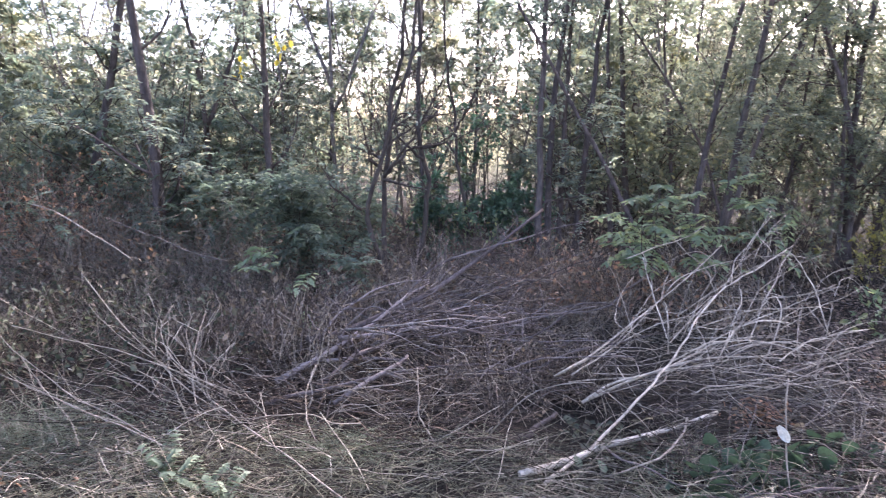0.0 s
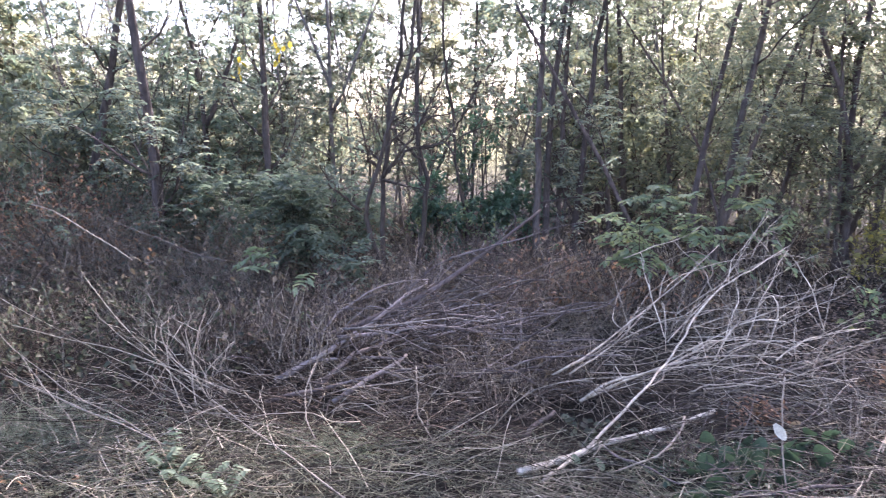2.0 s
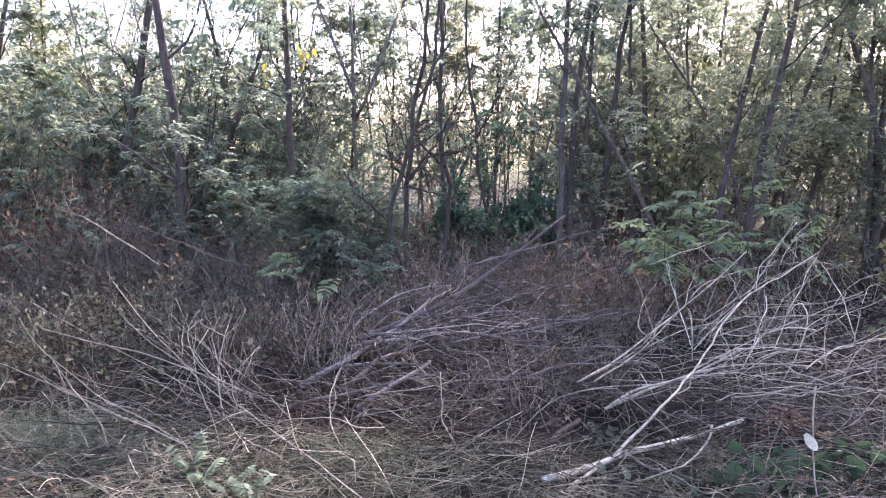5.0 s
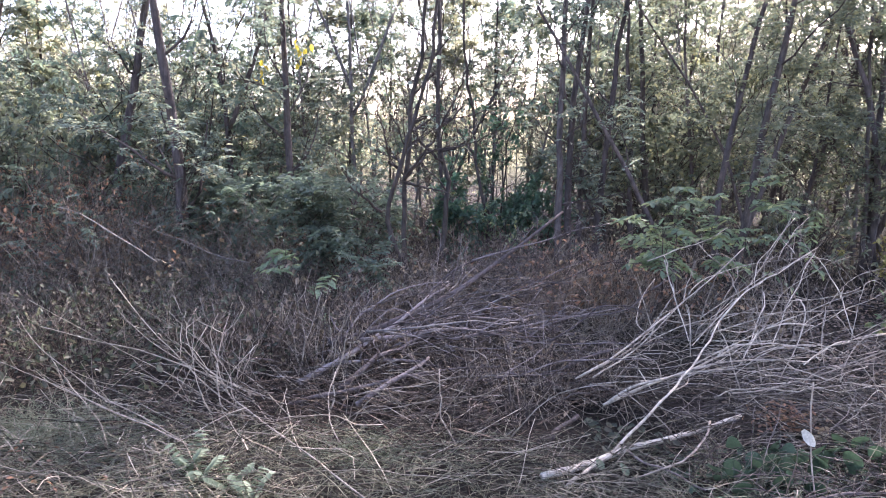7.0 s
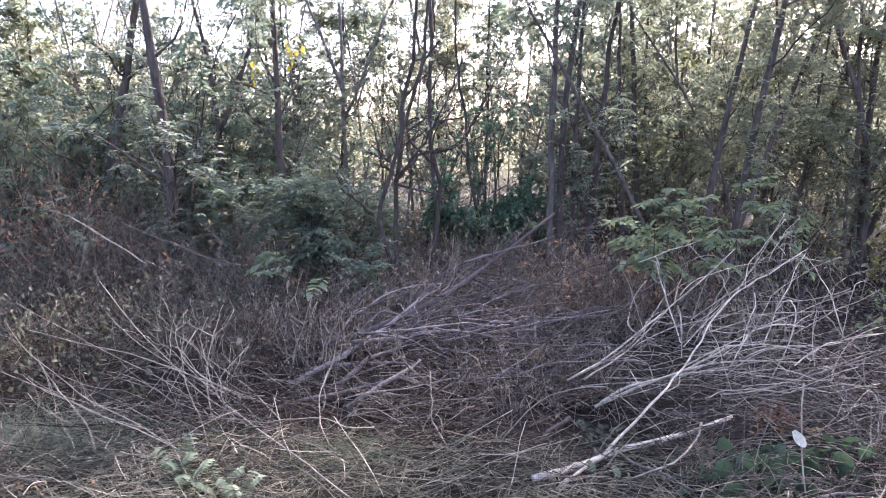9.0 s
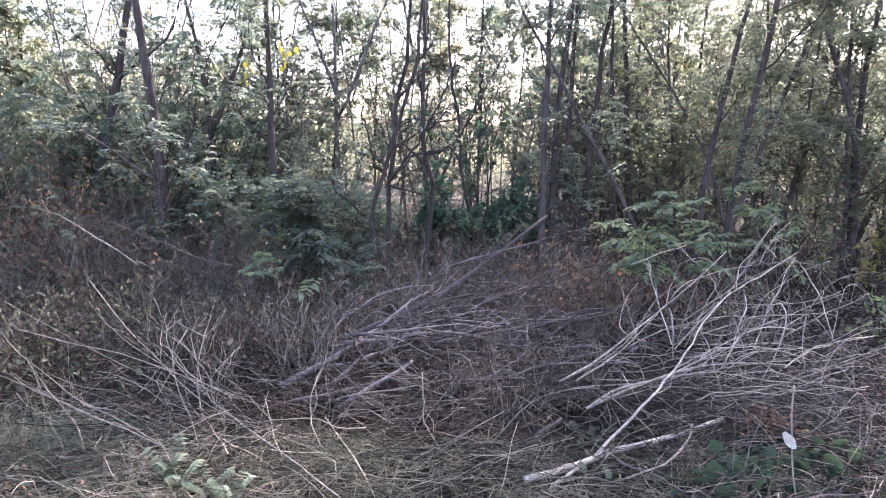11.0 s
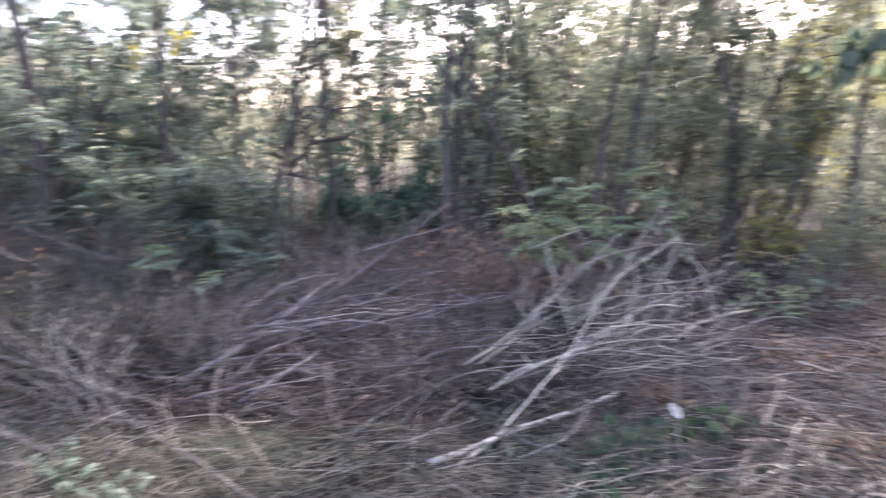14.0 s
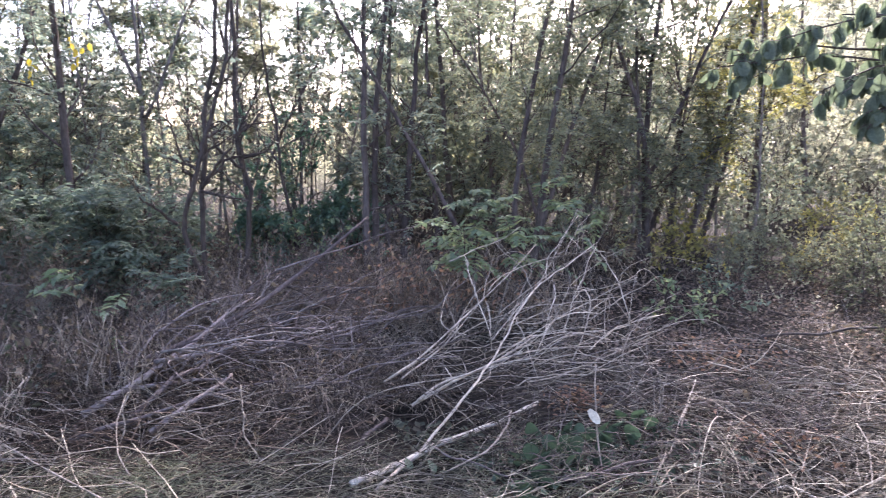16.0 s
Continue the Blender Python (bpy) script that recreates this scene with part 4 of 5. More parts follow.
HIGH = [((1.92, 4.27, 1.01), (1.59, 3.97, 0.65), (1.29, 3.74, 0.40)), ((2.18, 4.27, 0.98), (1.81, 3.97, 0.61), (1.68, 3.79, 0.42)), ((2.05, 4.23, 0.77), (1.64, 4.10, 0.60), (1.29, 3.94, 0.42)),
        ((2.02, 4.18, 0.76), (2.09, 4.05, 0.62), (2.10, 3.83, 0.38)), ((1.30, 4.15, 0.85), (1.45, 4.01, 0.69), (1.49, 3.89, 0.56)), ((1.52, 3.95, 0.54), (1.91, 3.96, 0.55), (2.21, 4.00, 0.61)),
        ((1.13, 4.16, 0.75), (1.14, 4.06, 0.63), (1.15, 3.96, 0.52)), ((1.28, 4.06, 0.72), (1.23, 3.98, 0.63), (1.17, 3.88, 0.52)), ((2.40, 4.05, 0.59), (2.08, 3.96, 0.47), (1.83, 3.86, 0.36))]
WIDE = [((1.40, 3.59, 0.26), (1.55, 3.78, 0.44), (1.63, 3.92, 0.59)), ((1.89, 3.70, 0.30), (1.98, 3.75, 0.35), (2.27, 3.79, 0.40)), ((1.34, 3.72, 0.27), (1.61, 3.76, 0.32), (1.76, 3.76, 0.32)),
        ((1.53, 4.27, 0.91), (1.27, 4.19, 0.80), (1.02, 4.12, 0.72)), ((1.56, 3.79, 0.33), (1.68, 3.86, 0.40), (1.85, 3.88, 0.42)), ((1.85, 4.35, 0.93), (1.87, 4.27, 0.83), (1.92, 4.21, 0.76)),
        ((1.66, 3.79, 0.23), (1.77, 3.94, 0.39), (1.99, 4.19, 0.67)), ((2.02, 4.29, 0.98), (1.89, 4.21, 0.88), (1.77, 4.09, 0.74)), ((2.03, 3.99, 0.53), (2.08, 3.86, 0.40), (2.17, 3.78, 0.31))]
for i, (b, m, a) in enumerate(HIGH + WIDE):
    r0 = rng.uniform(0.0022, 0.0036)
    p, r = branch(pale, a, m, b, r0, r0 * 0.6, PALE, "curved_twig", sides=5, wobble=0.008)
    t, q = sprout(p, r, 2, 0.3, 1.0, 0.7, 0.4, 0.6, 8, 0.14)
    for j in range(len(t)):
        part("side_twig", Heap().tubes(t[j:j + 1], np.maximum(q[j:j + 1], 0.0015), 4), PALE, pale)
ARCHES = [((0.53, 3.50, 0.20), (1.08, 3.90, 0.43), (1.63, 4.25, 0.79), 0.0085),
          ((1.15, 3.60, 0.36), (1.55, 3.95, 0.57), (2.09, 4.30, 0.79), 0.005), ((1.29, 3.60, 0.31), (1.53, 3.65, 0.37), (1.86, 3.60, 0.32), 0.006),
          ((1.47, 3.65, 0.34), (1.59, 3.75, 0.42), (1.87, 3.80, 0.43), 0.007), ((1.77, 3.50, 0.33), (1.83, 3.55, 0.39), (2.25, 3.70, 0.43), 0.0045),
          ((1.61, 3.70, 0.35), (1.78, 3.90, 0.59), (2.03, 4.20, 0.77), 0.005), ((1.61, 4.00, 0.60), (1.69, 4.10, 0.77), (1.94, 4.30, 0.97), 0.0045)]
for a, m, b, r0 in ARCHES:
    branch(pale, a, m, b, 0.65 * r0, r0 * 0.4, PALE, "arching_twig", sides=6, wobble=0.007)
for i in range(44):
    a = rng.uniform((0.75, 3.3, 0.03), (2.3, 4.0, 0.30))
    turn = rng.normal(0.15, 0.45) + (math.pi if a[0] > 1.5 and rng.random() < 0.5 else 0)
    b = a + np.array([math.cos(turn), 0.5 * math.sin(turn), rng.normal(0.0, 0.14)]) * rng.uniform(0.4, 1.1)
    b[2] = max(b[2], 0.03)
    r0 = rng.uniform(0.0016, 0.0036)
    branch(pale, a, (a + b) / 2 + rng.normal(size=3) * [0.04, 0.04, 0.05] + [0, 0, 0.05], b, r0, r0 * 0.5, (PALE, BRUSH, PALE, PALE_TWIG)[i % 4], "low_twig", sides=5, wobble=0.022)
for i in range(30):
    a = rng.uniform((-1.0, 3.5, 0.05), (0.5, 4.6, 0.35))
    turn = rng.uniform(-0.9, 2.4)
    b = a + np.array([math.cos(turn), 0.6 * math.sin(turn), rng.uniform(-0.2, 0.5)]) * rng.uniform(0.3, 0.9)
    b[2] = max(b[2], 0.03)
    m = (a + b) / 2 + rng.normal(size=3) * [0.05, 0.05, 0.07]
    r0 = rng.uniform(0.003, 0.006)
    branch(central, a, m, b, r0, r0 * 0.5, BRUSH if i % 2 else STEM_DARK, "curved_twig", sides=5, wobble=0.012)
for i in range(64):
    a = rng.uniform((-1.1, 3.45, 0.10), (0.7, 4.5, 0.42))
    d = unit(rng.normal(size=3) * [1, 0.6, 0.7] + [0.3, 0.1, 0.35]) * rng.uniform(0.2, 0.55)
    b = a + d
    b[2] = max(b[2], 0.03)
    r0 = rng.uniform(0.0018, 0.0038)
    branch(central, a, (a + b) / 2 + rng.normal(size=3) * 0.05, b, r0, r0 * 0.5, (STEM_DARK, TWIG, BRUSH)[i % 3], "dark_twig", sides=5, wobble=0.01)
heap_rng = np.random.default_rng(251)
CROOKED = []
for i in range(46):
    a = heap_rng.uniform((-1.0, 3.75, 0.06), (0.55, 4.6, 0.40))
    turn = heap_rng.normal(0.35, 0.5) + (math.pi if a[0] > 0.1 and i % 3 == 0 else 0)
    b = a + np.array([math.cos(turn), 0.6 * math.sin(turn), heap_rng.uniform(-0.1, 0.35)]) * heap_rng.uniform(0.45, 1.1)
    b[2] = max(b[2], 0.05)
    r0 = heap_rng.uniform(0.0035, 0.0085)
    CROOKED.append(branch(central, a, (a + b) / 2 + heap_rng.normal(size=3) * 0.07, b, r0, r0 * 0.4, (BARK_PALE, BARK, BRUSH, BARK)[i % 4], "crooked_branch", sides=6, wobble=0.02))
p, r = np.concatenate([c[0] for c in CROOKED]), np.concatenate([c[1] for c in CROOKED])
t1, q1 = sprout(p, r, 7, 0.15, 1.0, 0.8, 0.4, 0.5, 7, 0.18, -0.01)
t1[..., 2] = np.maximum(t1[..., 2], 0.01)
tagged(part("dark_tangle", Heap().tubes(t1, np.clip(q1, 0.0014, 0.0036), 4), TWIG, central), kind="stuff")
# fine spray of twigs still growing on the upper half of the longest branch
stem = bend((-0.31, 4.40, 0.38), (0.15, 4.80, 0.60), (0.70, 5.24, 0.92), 14, 0.005) - np.array(central.location)
t1, q1 = sprout(stem, np.linspace(0.012, 0.006, 14)[None], 32, 0.0, 1.0, 0.85, 0.32, 0.45, 9, 0.12, 0.0)
t2, q2 = sprout(t1, q1, 4, 0.2, 1.0, 0.7, 0.4, 0.5, 6, 0.14, -0.01)
tagged(part("twig_spray", Heap().tubes(t1, np.clip(q1, 0.0014, 0.0028), 4).tubes(t2, np.clip(q2, 0.001, 0.0016), 3), TWIG, central), kind="stuff")
for i in range(17):
    a = rng.uniform((0.9, 3.6, 0.12), (2.1, 4.1, 0.35))
    b = a + np.array([rng.uniform(-0.3, 1.0), rng.uniform(0.0, 0.5), rng.uniform(-0.1, 0.55)])
    m = (a + b) / 2 + [rng.normal(0, 0.10), 0, rng.uniform(0.05, 0.26)]
    r0 = rng.uniform(0.002, 0.0038)
    branch(pale, a, m, b, r0, r0 * 0.5, PALE, "arching_twig", sides=5, wobble=0.010)
for i in range(48):
    a = rng.uniform((-0.9, 2.95, 0.03), (0.9, 3.7, 0.16))
    if a[0] > 0.0 and a[1] > 3.15 and i % 4:
        continue
    turn = rng.uniform(-0.6, 0.8) + (math.pi if rng.random() < 0.5 else 0)
    b = a + np.array([math.cos(turn), 0.5 * math.sin(turn), rng.uniform(-0.1, 0.3)]) * rng.uniform(0.25, 0.75)
    b[2] = max(b[2], 0.03)
    m = (a + b) / 2 + rng.normal(size=3) * 0.05 + [0, 0, rng.uniform(0.0, 0.14)]
    r0 = rng.uniform(0.0013, 0.0028)
    branch(central, a, m, b, r0, r0 * 0.6, STALK_DULL if i % 2 else TWIG, "dry_stalk", sides=4, wobble=0.015)
fan = pile("spray of thin dry stalks fanned over straw", (-1.3, 3.2, 0.0),
    [(-1.35, 3.1, 0.05), (-0.8, 3.4, 0.12)], [(-2.5, 3.4, 0.15), (-1.3, 4.0, 0.55)], 7, (0.002, 0.004), STALK, STRAW,
    [((-1.10, 3.20, 0.09), (-1.53, 3.50, 0.21), (-2.19, 4.00, 0.58), 0.0041, 0.0020), ((-0.96, 3.30, 0.10), (-1.64, 3.50, 0.24), (-2.45, 3.70, 0.36), 0.0041, 0.0020),
     ((-1.27, 3.40, 0.10), (-1.39, 3.50, 0.30), (-1.39, 3.60, 0.48), 0.0034, 0.0020), ((-1.31, 3.40, 0.12), (-1.19, 3.50, 0.25), (-1.24, 3.60, 0.37), 0.0027, 0.0014),
     ((-1.01, 3.80, 0.08), (-0.98, 3.90, 0.29), (-0.91, 4.00, 0.52), 0.0048, 0.0020), ((-0.75, 3.40, 0.02), (-0.72, 3.50, 0.20), (-0.69, 3.60, 0.38), 0.0041, 0.0027)], 5, 0.05, wobble=0.012)

for i in range(26):
    a = rng.uniform((-1.5, 2.9, 0.04), (-0.6, 3.5, 0.14))
    turn = rng.uniform(1.7, 3.3)
    b = a + np.array([math.cos(turn), 0.7 * math.sin(turn), rng.uniform(0.05, 0.55)]) * rng.uniform(0.35, 1.1)
    r0 = rng.uniform(0.0014, 0.003)
    branch(fan, a, (a + b) / 2 + rng.normal(size=3) * 0.04, b, r0, r0 * 0.6, STALK_DULL if i % 3 else STALK, "stalk", sides=4, wobble=0.012)


def tuft(x, y, n, tall, mat, label):
    th = thing("dry_tuft", (x, y, float(gh(x, y))), label, "dead plant", "dead stalk tufts")
    for i in range(n):
        a = heap_rng.normal(size=3) * [0.06, 0.05, 0] + [x, y, 0.0]
        b = a + [heap_rng.normal(0.02, 0.16), heap_rng.normal(0.08, 0.12), tall * heap_rng.uniform(0.55, 1.1)]
        m = (a + b) / 2 + heap_rng.normal(size=3) * [0.07, 0.05, 0.03]
        r0 = heap_rng.uniform(0.0018, 0.0034)
        p, r = branch(th, a, m, b, r0, r0 * 0.5, mat, "stalk", sides=5, wobble=0.012)
        for q in sprout(p, r, 1, 0.4, 0.9, 0.7, 0.45, 0.6, 8, 0.16, -0.04)[0]:
            part("side_shoot", Heap().tubes(q[None], np.full((1, 8), 0.0013), 4), mat, th)


tuft(-0.88, 3.78, 13, 0.55, STALK, "upright tuft of crooked tan dead stalks beside the heap")
tuft(-1.32, 3.55, 9, 0.50, STALK_DULL, "tuft of curving grey-brown dead stalks in straw")


def fallen(a, m, b, r0, r1, mat, label, name="fallen_branch", shoots=0, tip_mat=None):
    th = thing(name, a, label, "branch", "loose branches")
    p, r = branch(th, a, m, b, r0, r1, mat, "stick")
    if shoots:
        t, q = sprout(p, r, shoots, 0.3, 1.0, 0.6, 0.3, 0.5, 6, 0.12)
        for i in range(len(t)):
            part("side_shoot", Heap().tubes(t[i:i + 1], q[i:i + 1], 5), tip_mat or mat, th)
    return th


fallen((0.29, 2.76, 0.03), (0.82, 3.10, 0.04), (1.35, 3.40, 0.06), 0.0165, 0.0105, WHITE, "thick bleached barkless branch lying on the litter")
prop = thing("fallen_branch", (0.38, 2.69, 0.02), "long pale barkless stick propped on brushwood", "branch", "loose branches")
p = winding([(0.38, 2.69, 0.02), (0.61, 2.95, 0.05), (0.93, 3.20, 0.24), (1.15, 3.45, 0.36), (1.26, 3.60, 0.47), (1.47, 3.80, 0.61), (1.96, 4.10, 0.79)], 30, 0.004) - np.array(prop.location)
part("stick", Heap().tubes(p[:, :19], np.linspace(0.0078, 0.0042, 19)[None], 8), CUT, prop)
part("tip", Heap().tubes(p[:, 18:], np.linspace(0.0048, 0.002, 12)[None], 6), PALE, prop, "thin grey tip with its bark on")
fallen((0.31, 3.12, 0.02), (0.42, 3.24, 0.03), (0.53, 3.37, 0.05), 0.013, 0.011, BARK, "dark stub of a broken branch in the hollow")
fallen((1.16, 3.29, 0.07), (0.95, 2.91, 0.08), (0.64, 2.73, 0.04), 0.0065, 0.003, STALK_DULL, "thin curved pale twig on the litter", shoots=2)
fallen((0.69, 2.97, 0.06), (0.81, 2.79, 0.05), (0.95, 2.68, 0.03), 0.005, 0.0035, BRUSH, "thin grey stick lying on the litter")
fallen((-1.18, 3.20, 0.16), (-0.77, 2.80, 0.10), (-0.30, 2.40, 0.03), 0.0029, 0.0037, STALK_DULL, "long pale stalk lying across straw")
fallen((-1.17, 2.75, 0.10), (-1.75, 2.90, 0.26), (-2.3, 2.95, 0.46), 0.0032, 0.0014, STALK_DULL, "dry stalk leaning over grass", shoots=2)
fallen((-1.30, 2.86, 0.10), (-1.80, 3.00, 0.29), (-2.25, 3.22, 0.55), 0.0032, 0.0014, STALK_DULL, "dry stalk leaning over grass", shoots=2)
fallen((-1.58, 2.75, 0.12), (-1.77, 2.90, 0.28), (-2.02, 3.10, 0.38), 0.0022, 0.0014, STALK, "short broken stalk in the grass")
fallen((-2.27, 4.80, 0.53), (-2.68, 4.90, 0.75), (-3.08, 5.00, 0.89), 0.005, 0.0035, STALK_DULL, "thin arching bramble cane")
fallen((-1.67, 5.00, 0.50), (-2.10, 5.10, 0.60), (-2.64, 5.20, 0.78), 0.005, 0.003, TWIG, "thin arching bramble cane")
fallen((-0.68, 3.40, 0.09), (-0.19, 3.50, 0.16), (0.42, 3.70, 0.15), 0.0036, 0.002, STALK_DULL, "slender pale stick across the brush", shoots=2)
fallen((-0.08, 3.00, 0.05), (-0.15, 3.10, 0.18), (-0.17, 3.20, 0.34), 0.0036, 0.0024, STALK, "upright broken straw stalk")
fallen((3.40, 4.32, 0.05), (3.99, 4.27, 0.07), (4.68, 4.30, 0.10), 0.011, 0.008, BARK_DARK, "long dark pole lying over the path")
fallen((3.38, 4.29, 0.06), (3.20, 3.66, 0.06), (2.90, 2.97, 0.05), 0.008, 0.005, BARK_DARK, "dark stick lying on the path")
bare = thing("bare_shrub", (1.84, 3.02, float(gh(1.84, 3.02))), "leafless grey shrub of thin upright stems by the brush", "shrub")
p, r = grow(rng.normal(size=(9, 3)) * [0.03, 0.03, 0], rng.normal(size=(9, 3)) * [0.42, 0.3, 0] + [0.0, 0.15, 1.0], rng.uniform(0.3, 0.65, 9), rng.uniform(0.0018, 0.0036, 9), 9, 0.13, 0.0, 0.4)
for i in range(9):
    part("stem", Heap().tubes(p[i:i + 1], r[i:i + 1], 5), STALK_DULL, bare)
t1, r1 = sprout(p, r, 5, 0.25, 1.0, 0.6, 0.4, 0.6, 6, 0.12)
tagged(part("branchwork", Heap().tubes(t1, np.maximum(r1, 0.001)), TWIG, bare), kind="stuff")
fallen((3.40, 4.69, 0.04), (3.42, 4.58, 0.05), (3.40, 4.42, 0.05), 0.008, 0.006, BARK_DARK, "short dark stick lying on the path")
fallen((4.03, 5.14, 0.05), (4.00, 4.93, 0.05), (4.03, 4.78, 0.05), 0.010, 0.007, BARK_DARK, "short dark stick lying on the path")
fallen((2.06, 3.18, 0.06), (2.46, 3.09, 0.09), (2.64, 2.83, 0.04), 0.0045, 0.003, STALK_DULL, "long bent tan stalk over the litter")
fallen((2.07, 2.96, 0.05), (2.29, 2.83, 0.08), (2.29, 2.52, 0.03), 0.0045, 0.003, STALK_DULL, "long bent tan stalk over the litter")
fallen((3.30, 3.70, 0.03), (3.47, 3.42, 0.06), (3.45, 3.26, 0.03), 0.004, 0.003, STALK_DULL, "long bent tan stalk over the litter")
fallen((2.66, 2.64, 0.14), (2.47, 2.36, 0.10), (2.30, 2.17, 0.08), 0.0032, 0.0026, STALK_DULL, "pale stick lying on dry straw")
fallen((1.96, 2.32, 0.04), (2.04, 2.29, 0.05), (2.10, 2.22, 0.04), 0.006, 0.005, WHITE, "short white barkless stick on straw")
fallen((2.21, 3.27, 0.17), (1.94, 2.94, 0.11), (1.72, 2.69, 0.07), 0.0032, 0.0024, STALK_DULL, "pale straight stick among dry straw")
fallen((1.52, 2.50, 0.02), (1.89, 2.90, 0.05), (2.17, 3.20, 0.12), 0.006, 0.004, PALE, "pale twig among dry straw")
fallen((1.15, 2.60, 0.03), (1.43, 2.64, 0.04), (1.69, 2.67, 0.06), 0.009, 0.006, BRUSH, "grey stick lying on the litter")

# ---- straw, litter and grass ----
rng = np.random.default_rng(26)
tufts, tc = scatter(520, -3.7, 4.4, 1.6, 5.6)
lay = rng.normal(0.25, 0.6, 520) + np.where(tufts[:, 0] < -0.5, -0.5, 0.0) + np.where(rng.random(520) < 0.5, math.pi, 0.0)
n = 19000
own = rng.integers(0, 520, n)
s = tc[own] + rng.normal(size=(n, 3)) * [0.16, 0.11, 0.0]
s[:, 2] = gh(s[:, 0], s[:, 1]) + rng.random(n) ** 2 * 0.10 + 0.006
ang = lay[own] + rng.normal(0, 0.5, n)
d = np.stack([np.cos(ang), np.sin(ang), rng.normal(0.10, 0.25, n)], -1)
bare = (s[:, 0] < -1.0) & (s[:, 1] > 3.3 + 0.5 * rng.random(n)) & (rng.random(n) < 0.8)
bare |= (s[:, 0] > 2.1) & (s[:, 1] > 3.2 + 0.3 * rng.random(n)) & (rng.random(n) < 0.92)
bare |= (s[:, 1] > 3.0) & (rng.random(n) < 0.45)
bare |= (s[:, 0] > -1.2) & (s[:, 0] < 0.4) & (s[:, 1] > 2.95) & (rng.random(n) < 0.25)
bare |= (s[:, 0] > 1.0) & (s[:, 0] < 2.1) & (s[:, 1] > 2.4) & (s[:, 1] < 3.15) & (rng.random(n) < 0.6)
bare |= ((s[:, 0] - 0.55) / 0.42) ** 2 + ((s[:, 1] - 3.32) / 0.34) ** 2 < rng.uniform(0.6, 2.0, n)
s, d, own, n = s[~bare], d[~bare], own[~bare], int((~bare).sum())
p, r = grow(s, d, rng.uniform(0.08, 0.5, n) * rng.uniform(0.6, 1.3, 520)[own], rng.uniform(0.0011, 0.0027, n), 5, 0.13, -0.05, 0.5)
p[..., 2] = np.maximum(p[..., 2], gh(p[..., 0], p[..., 1]) + 0.006)
tagged(part("straw", Heap().tubes(p, r), STRAW), "matted grey-beige dry straw lying on the ground", "straw", kind="stuff")
q, s = scatter(360, 1.7, 3.8, 2.0, 3.6)
n = len(s)
s[:, 2] += 0.01
ang = rng.normal(2.5, 1.2, n)
p, r = grow(s, np.stack([np.cos(ang), np.sin(ang), np.full(n, 0.45)], -1), rng.uniform(0.5, 1.2, n), rng.uniform(0.0018, 0.0036, n), 9, 0.06, -0.10, 0.5)
p[..., 2] = np.maximum(p[..., 2], gh(p[..., 0], p[..., 1]) + 0.01)
tagged(part("bent_stalks", Heap().tubes(p, r), STRAW), "long bent tan grass stalks on the path edge", "straw", kind="stuff")


def outside_hollow(q):
    return ((q[:, 0] - 0.58) / 0.34) ** 2 + ((q[:, 1] - 3.36) / 0.30) ** 2 > 1


def twig_litter(n, box, mat, label, rise):
    q, s = scatter(n, *box)
    s = s[outside_hollow(q)]
    n = len(s)
    s[:, 2] += rng.random(n) ** 2 * rise + 0.006
    a = rng.uniform(0, 6.28, n)
    p, r = grow(s, np.stack([np.cos(a), np.sin(a), rng.normal(0.15, 0.3, n)], -1), rng.uniform(0.12, 0.5, n), rng.uniform(0.0012, 0.0036, n), 6, 0.11, -0.04, 0.4)
    p[..., 2] = np.maximum(p[..., 2], gh(p[..., 0], p[..., 1]) + 0.006)
    tagged(part("twig_litter", Heap().tubes(p, r), mat), label, "twigs", kind="stuff")


twig_litter(1500, (-1.7, 1.1, 2.95, 4.1), STEM_DARK, "dark fine twig litter around the brush piles", 0.14)
twig_litter(700, (1.0, 2.6, 2.5, 3.7), TWIG, "grey fine twig litter on the ground", 0.12)
twig_litter(900, (2.4, 6.5, 2.6, 6.5), TWIG, "scattered twig litter on the trodden path", 0.04)
q, s = scatter(190, 0.85, 2.05, 2.5, 3.12)
L = rng.uniform(0.03, 0.055, 190)
s[:, 2] += rng.uniform(0.01, 0.05, 190)
tagged(part("ground_ivy", Heap().leaves(s, rng.normal(size=s.shape) * [1, 1, 0.3], rng.normal(size=s.shape) * 0.4 + [0, 0, 1.0], L, L * 0.8), LEAF_GREEN), "low dark green creeping leaves on the ground", "ground plants", kind="stuff")


q, s = scatter(46, 0.55, 0.95, 3.05, 3.32)
L = rng.uniform(0.035, 0.06, 46)
s[:, 2] += rng.uniform(0.02, 0.10, 46)
tagged(part("creeping_leaves", Heap().leaves(s, rng.normal(size=s.shape) * [1, 1, 0.4], rng.normal(size=s.shape) * 0.5 + [0, -0.3, 1.0], L, L * 0.75), LEAF_BRAMBLE), "dull green creeping leaves in the hollow", "ground plants", kind="stuff")


def grass(n, cx, cy, wx, wy, tall, label):
    q = rng.normal(size=(n, 2)) * [wx, wy] + [cx, cy]
    s = np.concatenate([q, gh(q[:, 0], q[:, 1])[:, None]], 1)
    p, r = grow(s, rng.normal(size=(n, 3)) * [1.1, 0.7, 0] + [0, 0, 0.7], tall * rng.uniform(0.5, 1.2, n), rng.uniform(0.001, 0.002, n), 5, 0.14, -0.18, 0.2)
    p[..., 2] = np.maximum(p[..., 2], gh(p[..., 0], p[..., 1]) + 0.01)
    tagged(part("grass", Heap().tubes(p, r), GRASS), label, "grass", kind="stuff")


